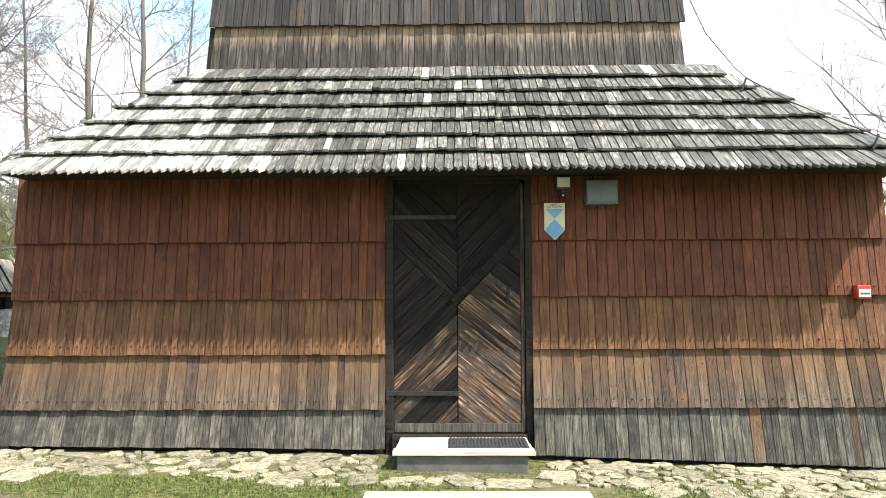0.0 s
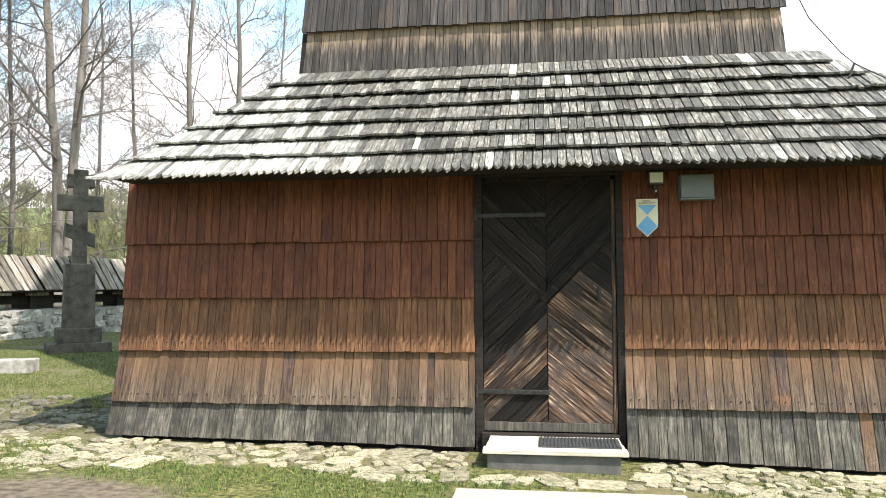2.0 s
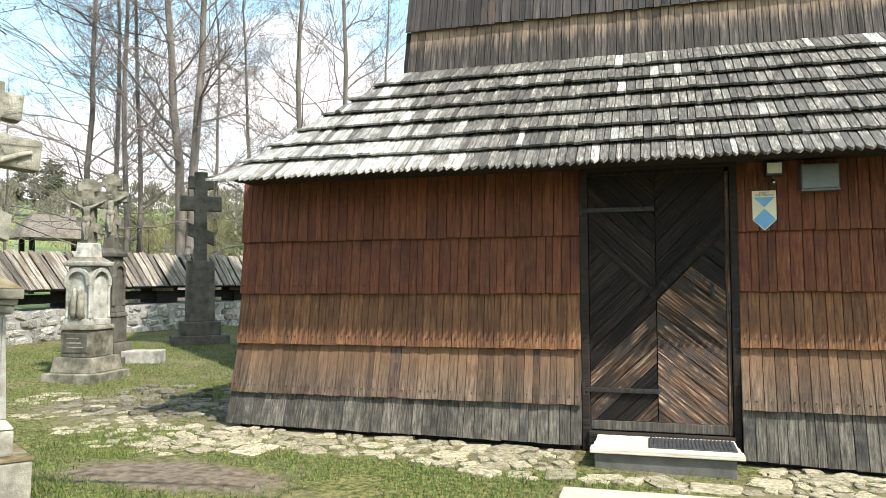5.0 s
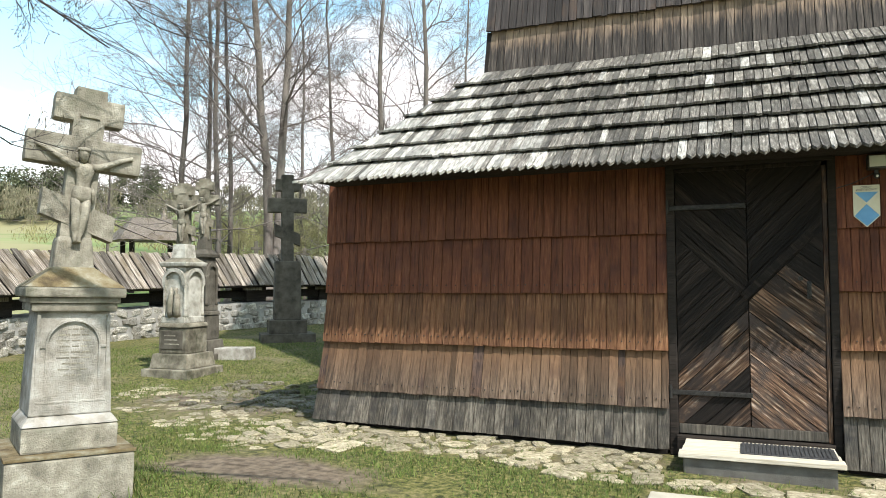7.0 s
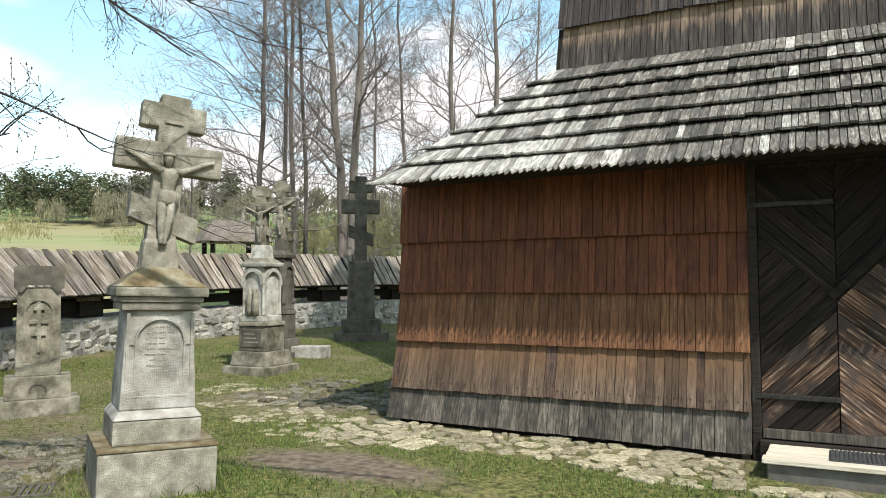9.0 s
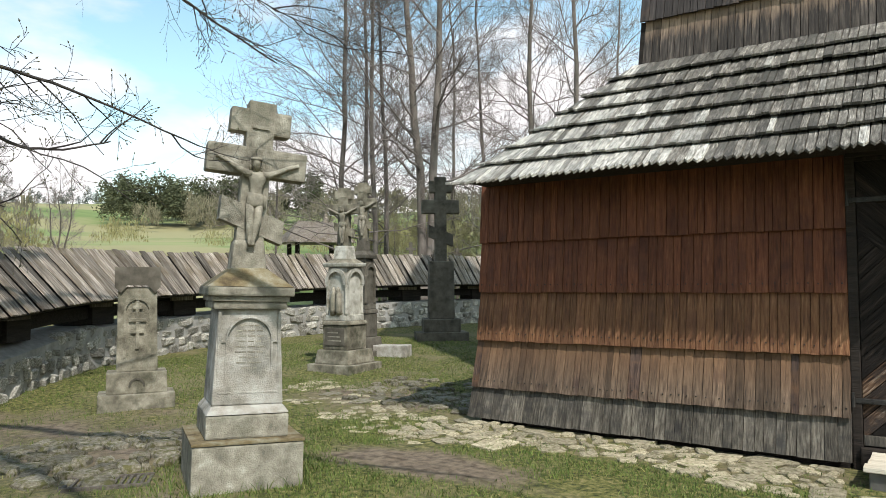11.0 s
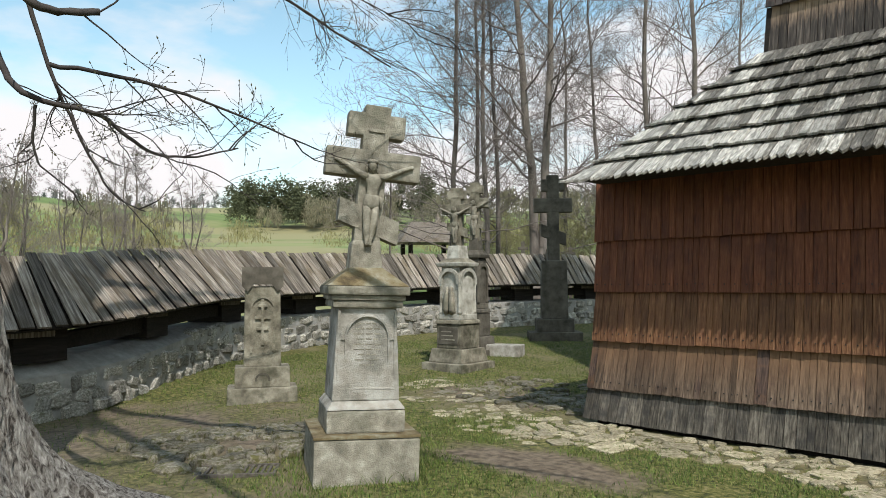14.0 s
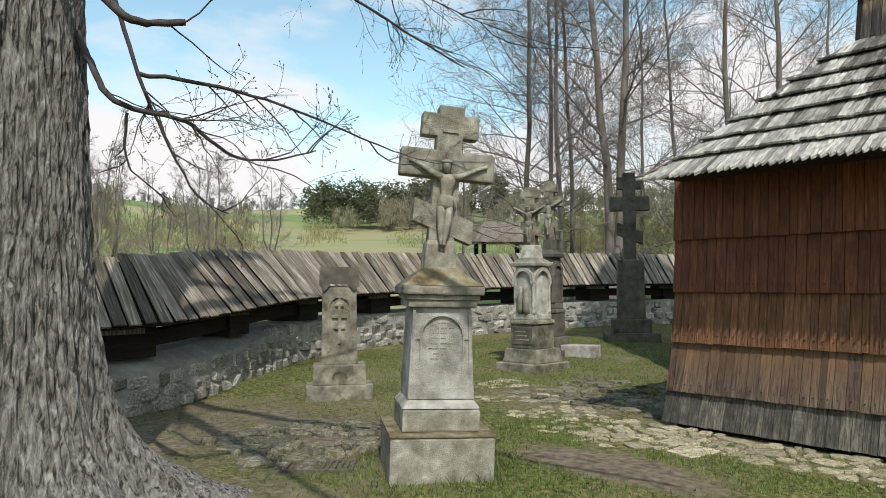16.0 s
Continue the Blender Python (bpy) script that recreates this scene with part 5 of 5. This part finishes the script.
woods("leafless_wood", ((46, 57, 146, 170, 80, 7), (18, 45, 120, 225, 150, 7), (62, 84, 70, 150, 26, 6), (-40, 18, 150, 230, 80, 8)), 2, leafless, "brown leafless wood on the hill", "bare")
woods("willow_scrub", ((24, 41, 46, 80, 90, 3.2), (41, 47, 50, 80, 20, 2.6), (63, 84, 44, 62, 60, 3.2), (56.5, 58.5, 60, 72, 6, 3.0), (50, 53, 62, 72, 5, 2.2), (-40, 24, 40, 60, 40, 3.4)), 3, willow, "greenish budding willow scrub beyond the wall", "scrub")

# dark iron crosses of the graves beyond the wall
for az, d, tall_k in ((36.4, 19.5, 1.0), (34.5, 20.5, 0.92), (32.8, 21.0, 0.95)):
    x, y = at(az, d)
    g = empty("grave_cross", pose(x, y, ground_z(x, y) - 0.05, 0, 0, az + 4), "small dark grave cross standing beyond the wall", "grave cross", "grave crosses beyond the wall")
    part("foot", box((-0.2, -0.14, 0), (0.2, 0.14, 0.35), 0.02, (0.8, 0.8)), dark_stone, g)
    part("post", box((-0.045, -0.035, 0.35), (0.045, 0.035, 2.15 * tall_k), 0.008), dark_stone, g)
    part("bar", box((-0.24, -0.036, 1.72 * tall_k), (0.24, 0.036, 1.81 * tall_k), 0.008), dark_stone, g)
    part("bar", box((-0.13, -0.037, 1.93 * tall_k), (0.13, 0.037, 2.0 * tall_k), 0.008), dark_stone, g)

# small shingled shelter beyond the wall
hx, hy = at(43.7, 34)
shelter = empty("shelter", pose(hx, hy, ground_z(hx, hy) - 0.2, 0, 0, 60), "small wooden shelter with a shingled hipped roof", "shelter")
for sx in (-1.0, 1.0):
    for sy in (-0.7, 0.7):
        part("post", box((sx - 0.09, sy - 0.09, 0), (sx + 0.09, sy + 0.09, 2.4), 0.01), dark_wood, shelter)
bm = bmesh.new()
frustum(bm, (-1.6, -1.2, 1.6, 1.2, 2.3), (-0.8, -0.08, 0.8, 0.08, 3.3))
part("roof", bm, cover_board, shelter, "grey shingled roof")
bm = bmesh.new()
frustum(bm, (0.3, -0.2, 0.7, 0.2, 3.0), (0.49, -0.01, 0.51, 0.01, 3.75))
part("turret", bm, cover_board, shelter)

# ---- the old tree by the path
TREE = Vector((-4.72, 0.875, 0))
big = empty("old_tree", pose(TREE.x, TREE.y, ground_z(TREE.x, TREE.y) - 0.05), "old lime tree with ridged grey bark and budding twigs", "tree")
verts, faces = [], []
SIDES, RINGS = 220, 200
TOP = 7.0
roots = [(1.27, 1.5), (2.6, 0.6), (0.45, 0.9), (-0.7, 0.8), (-1.9, 0.7), (3.9, 0.7)]
for j in range(RINGS):
    z = TOP * (j / (RINGS - 1)) ** 1.6 - 0.1
    for i in range(SIDES):
        a = 2 * math.pi * i / SIDES
        rad = 0.455 - 0.022 * z
        flare = math.exp(-max(z, 0) / 0.5)
        rad += 0.14 * flare
        for ra, rs in roots:
            da = (a - ra + math.pi) % (2 * math.pi) - math.pi
            rad += rs * 0.62 * math.exp(-max(z, 0) / 0.24) * math.exp(-(da / 0.3) ** 2) + 0.07 * rs * math.exp(-max(z, 0) / 1.0) * math.exp(-(da / 0.35) ** 2)
        tw = a + 0.05 * z
        v = noise.noise(Vector((math.cos(tw) * 7, math.sin(tw) * 7, z * 0.9)))
        ridge = 1 - abs(noise.noise(Vector((math.cos(tw) * 17, math.sin(tw) * 17, z * 3.6 + v))) * 2)
        rad += 0.014 * v + 0.03 * ridge + 0.012 * noise.noise(Vector((math.cos(tw) * 34, math.sin(tw) * 34, z * 6)))
        verts.append((rad * math.cos(a) - 0.03 * z, rad * math.sin(a), z))
for j in range(RINGS - 1):
    for i in range(SIDES):
        k = (i + 1) % SIDES
        faces.append((j * SIDES + i, j * SIDES + k, (j + 1) * SIDES + k, (j + 1) * SIDES + i))
me = bpy.data.meshes.new("trunk")
me.from_pydata(verts, [], faces)
me.materials.append(bark)
trunk = new("trunk", me)
trunk.parent = big
r = random.Random(12)
strips = (Strip(), Strip())
buds = []
base = Vector(big.location)


def bough(points, r0, r1, kids, reach, seed):
    """A bough along given bends with twigs off it."""
    q = random.Random(seed)
    ctl = [Vector(p) - base for p in points]
    pts = []
    for i in range(len(ctl) - 1):
        p0, p1, p2, p3 = ctl[max(i - 1, 0)], ctl[i], ctl[i + 1], ctl[min(i + 2, len(ctl) - 1)]
        for k in range(5):
            t = k / 5
            pts.append(0.5 * (2 * p1 + (p2 - p0) * t + (2 * p0 - 5 * p1 + 4 * p2 - p3) * t * t + (3 * p1 - p0 - 3 * p2 + p3) * t ** 3) + Vector((q.gauss(0, 0.003), q.gauss(0, 0.003), q.gauss(0, 0.003))))
    pts.append(ctl[-1])
    n = len(pts)
    own = Strip()
    own.tube(pts, [r0 + (r1 - r0) * i / (n - 1) for i in range(n)], 7)
    new("bough", own.mesh("bough", twig_bark)).parent = big
    for k in range(kids):
        f = q.uniform(0.25, 1) * (n - 1)
        i = min(int(f), n - 2)
        p = pts[i].lerp(pts[i + 1], f - i)
        t = (pts[i + 1] - pts[i]).normalized()
        side = t.cross(Vector((q.gauss(0, 1), q.gauss(0, 1), q.gauss(0, 1)))).normalized()
        limb(strips, q, p, t * 0.8 + side * 0.6, reach * q.uniform(0.5, 1.1), 0.0048, 1, 3, 4, 0.02, 0.16, (4, 4, 3), buds, 0.4, 0.0013)


bough([(-4.55, 1.2, 2.95), (-4.3, 1.2, 2.72), (-4.12, 1.23, 2.52), (-4.03, 1.34, 2.44), (-3.94, 1.59, 2.39), (-3.9, 1.8, 2.24), (-3.84, 2.01, 2.21), (-3.82, 2.33, 2.3)], 0.022, 0.004, 10, 0.6, 1)
bough([(-4.5, 1.25, 3.5), (-4.38, 1.35, 3.13), (-4.31, 1.46, 2.71), (-4.32, 1.61, 2.39), (-4.3, 1.81, 2.04), (-4.18, 1.95, 1.93)], 0.017, 0.003, 8, 0.5, 2)
bough([(-4.05, 1.31, 2.42), (-4.12, 1.33, 2.25), (-4.15, 1.38, 2.13), (-4.14, 1.55, 1.99)], 0.009, 0.003, 3, 0.3, 3)
bough([(-4.5, 1.0, 3.4), (-3.79, 1.12, 2.9), (-3.69, 1.24, 2.79), (-3.63, 1.45, 2.82)], 0.026, 0.017, 3, 0.5, 4)
bough([(-4.31, 1.46, 2.71), (-4.1, 1.85, 2.66), (-3.95, 2.3, 2.55), (-3.8, 2.9, 2.36)], 0.014, 0.004, 6, 0.6, 5)
bough([(-4.6, 1.0, 5.2), (-4.0, 1.6, 4.2), (-3.6, 2.3, 3.5), (-3.3, 3.1, 3.15), (-3.0, 3.8, 3.0)], 0.007, 0.002, 15, 0.7, 6)
bough([(-4.6, 1.0, 5.6), (-3.9, 1.6, 4.9), (-3.3, 2.3, 4.3), (-2.9, 3.0, 3.9)], 0.007, 0.002, 10, 0.6, 7)
bough([(-4.7, 1.0, 6.2), (-3.4, 1.2, 5.8), (-2.0, 1.5, 5.5), (-0.6, 1.9, 5.2), (0.6, 2.3, 4.9)], 0.09, 0.012, 22, 1.4, 8)
bough([(-4.7, 0.8, 6.4), (-3.2, 0.4, 6.6), (-1.6, 0.1, 6.6), (0.0, -0.1, 6.5), (1.4, -0.2, 6.2)], 0.1, 0.015, 22, 1.5, 9)
bough([(-4.6, 1.0, 4.4), (-4.9, 2.2, 4.2), (-4.9, 3.4, 3.8), (-4.7, 4.4, 3.4)], 0.022, 0.006, 12, 0.9, 10)
bough([(-4.9, 0.9, 5.8), (-5.6, 1.8, 5.8), (-6.2, 3.0, 5.4), (-6.5, 4.2, 4.9)], 0.07, 0.012, 16, 1.3, 11)
bough([(-4.7, 0.9, 6.9), (-4.4, 0.8, 8.5), (-3.9, 0.9, 10.0), (-3.5, 1.2, 11.5)], 0.25, 0.05, 22, 2.2, 12)
bough([(-4.7, 0.9, 6.8), (-3.5, 0.2, 8.0), (-2.0, -0.5, 9.0), (-0.5, -1.2, 9.6)], 0.16, 0.03, 22, 1.9, 13)
# two unseen boughs above the view, added to thicken the dappled shade
bough([(-4.9, 0.9, 6.3), (-5.8, 1.3, 6.9), (-6.8, 1.6, 7.3), (-7.8, 1.9, 7.4)], 0.1, 0.02, 24, 1.6, 14)
bough([(-4.8, 1.1, 5.6), (-5.2, 2.0, 6.2), (-5.8, 3.0, 6.6), (-6.3, 4.2, 6.8)], 0.08, 0.015, 22, 1.5, 15)
o = tagged(new("crown", strips[1].mesh("crown", twig_bark)), "fine dark budding twigs", kind="stuff")
o.parent = big
bv, bf = [], []
for p, d in buds:
    k = len(bv)
    s = r.uniform(0.004, 0.009)
    u = d.cross(Vector((0.3, 0.8, 0.1))).normalized()
    w = d.cross(u)
    bv += [p, p + d * s + u * s * 0.6, p + d * s + w * s * 0.6, p + d * s - u * s * 0.6, p + d * s - w * s * 0.6, p + d * s * 2.6]
    bf += [(k, k + 1, k + 2), (k, k + 2, k + 3), (k, k + 3, k + 4), (k, k + 4, k + 1), (k + 5, k + 2, k + 1), (k + 5, k + 3, k + 2), (k + 5, k + 4, k + 3), (k + 5, k + 1, k + 4)]
me = bpy.data.meshes.new("bud_spray")
me.from_pydata(bv, [], bf)
me.materials.append(bud_green)
o = tagged(new("bud_spray", me), "small green-brown buds", kind="stuff")
o.parent = big

# ---- grass
def grass(name, n, region, seed, hmin, hmax, material, label, keep):
    q = random.Random(seed)
    verts, faces = [], []
    for _ in range(n):
        x, y = q.uniform(region[0], region[2]), q.uniform(region[1], region[3])
        if not keep(x, y, q):
            continue
        z = ground_z(x, y) - 0.01
        h = q.uniform(hmin, hmax)
        a = q.uniform(0, 6.28)
        w = q.uniform(0.002, 0.0045)
        lx, ly = q.gauss(0, 0.5) * h, q.gauss(0, 0.5) * h
        k = len(verts)
        c, s = math.cos(a) * w, math.sin(a) * w
        verts += [(x - c, y - s, z), (x + c, y + s, z), (x + lx * 0.4 + c * 0.7, y + ly * 0.4 + s * 0.7, z + h * 0.6), (x + lx * 0.4 - c * 0.7, y + ly * 0.4 - s * 0.7, z + h * 0.6), (x + lx, y + ly, z + h)]
        faces += [(k, k + 1, k + 2, k + 3), (k + 3, k + 2, k + 4)]
    me = bpy.data.meshes.new(name)
    me.from_pydata(verts, [], faces)
    me.materials.append(material)
    return tagged(new(name, me), label, "grass", kind="stuff")


blade = surface("grass_blade", [(0.35, (0.045, 0.08, 0.014)), (0.5, (0.092, 0.132, 0.028)), (0.66, (0.2, 0.192, 0.066))], (3, 3, 3), 0.7, 0.0, 30, 0.4, island=True)


def bare(x, y):
    """How bare the ground is: trodden earth and stone."""
    v = 0.0
    for cx, cy, rx, ry, g in ((-3.2, 4.35, 1.0, 0.42, 1.2), (-6.4, 3.0, 2.6, 2.0, 0.75), (-4.6, 1.2, 1.6, 1.5, 0.9), (-5.2, 3.2, 0.8, 0.7, 1.0), (-5.0, 5.9, 1.2, 0.8, 0.8)):
        v = max(v, g * step(1.3, 0.4, math.hypot((x - cx) / rx, (y - cy) / ry)))
    return v


def lawn(x, y, q):
    if y > 5.15 and x > -4 and (y > 5.7 or q.random() > 0.12 + 0.25 * (noise.noise(Vector((x * 2, y * 2, 4))) > 0.1)) or (-0.65 < x < 1.1 and 3.3 < y < 4.9):
        return False
    return q.random() > bare(x, y) * 1.1 and noise.noise(Vector((x * 1.3, y * 1.3, 0))) > -0.1 - 0.5 * q.random()


grass("grass", 110000, (-4.6, 2.6, 4.0, 5.75), 1, 0.014, 0.048, blade, "short spring grass before the church", lawn)
grass("grass", 90000, (-10.0, 2.0, -3.6, 12.0), 2, 0.014, 0.052, blade, "short spring grass between the graves", lawn)
grass("grass_tuft", 1800, (-4.6, 2.5, -3.2, 3.9), 3, 0.03, 0.12, blade, "long grass tufts at the foot of a pedestal", lambda x, y, q: 0.36 < max(abs((x + 3.95) * 0.534 + (y - 3.36) * 0.845), abs((x + 3.95) * 0.845 - (y - 3.36) * 0.534)) < 0.46)
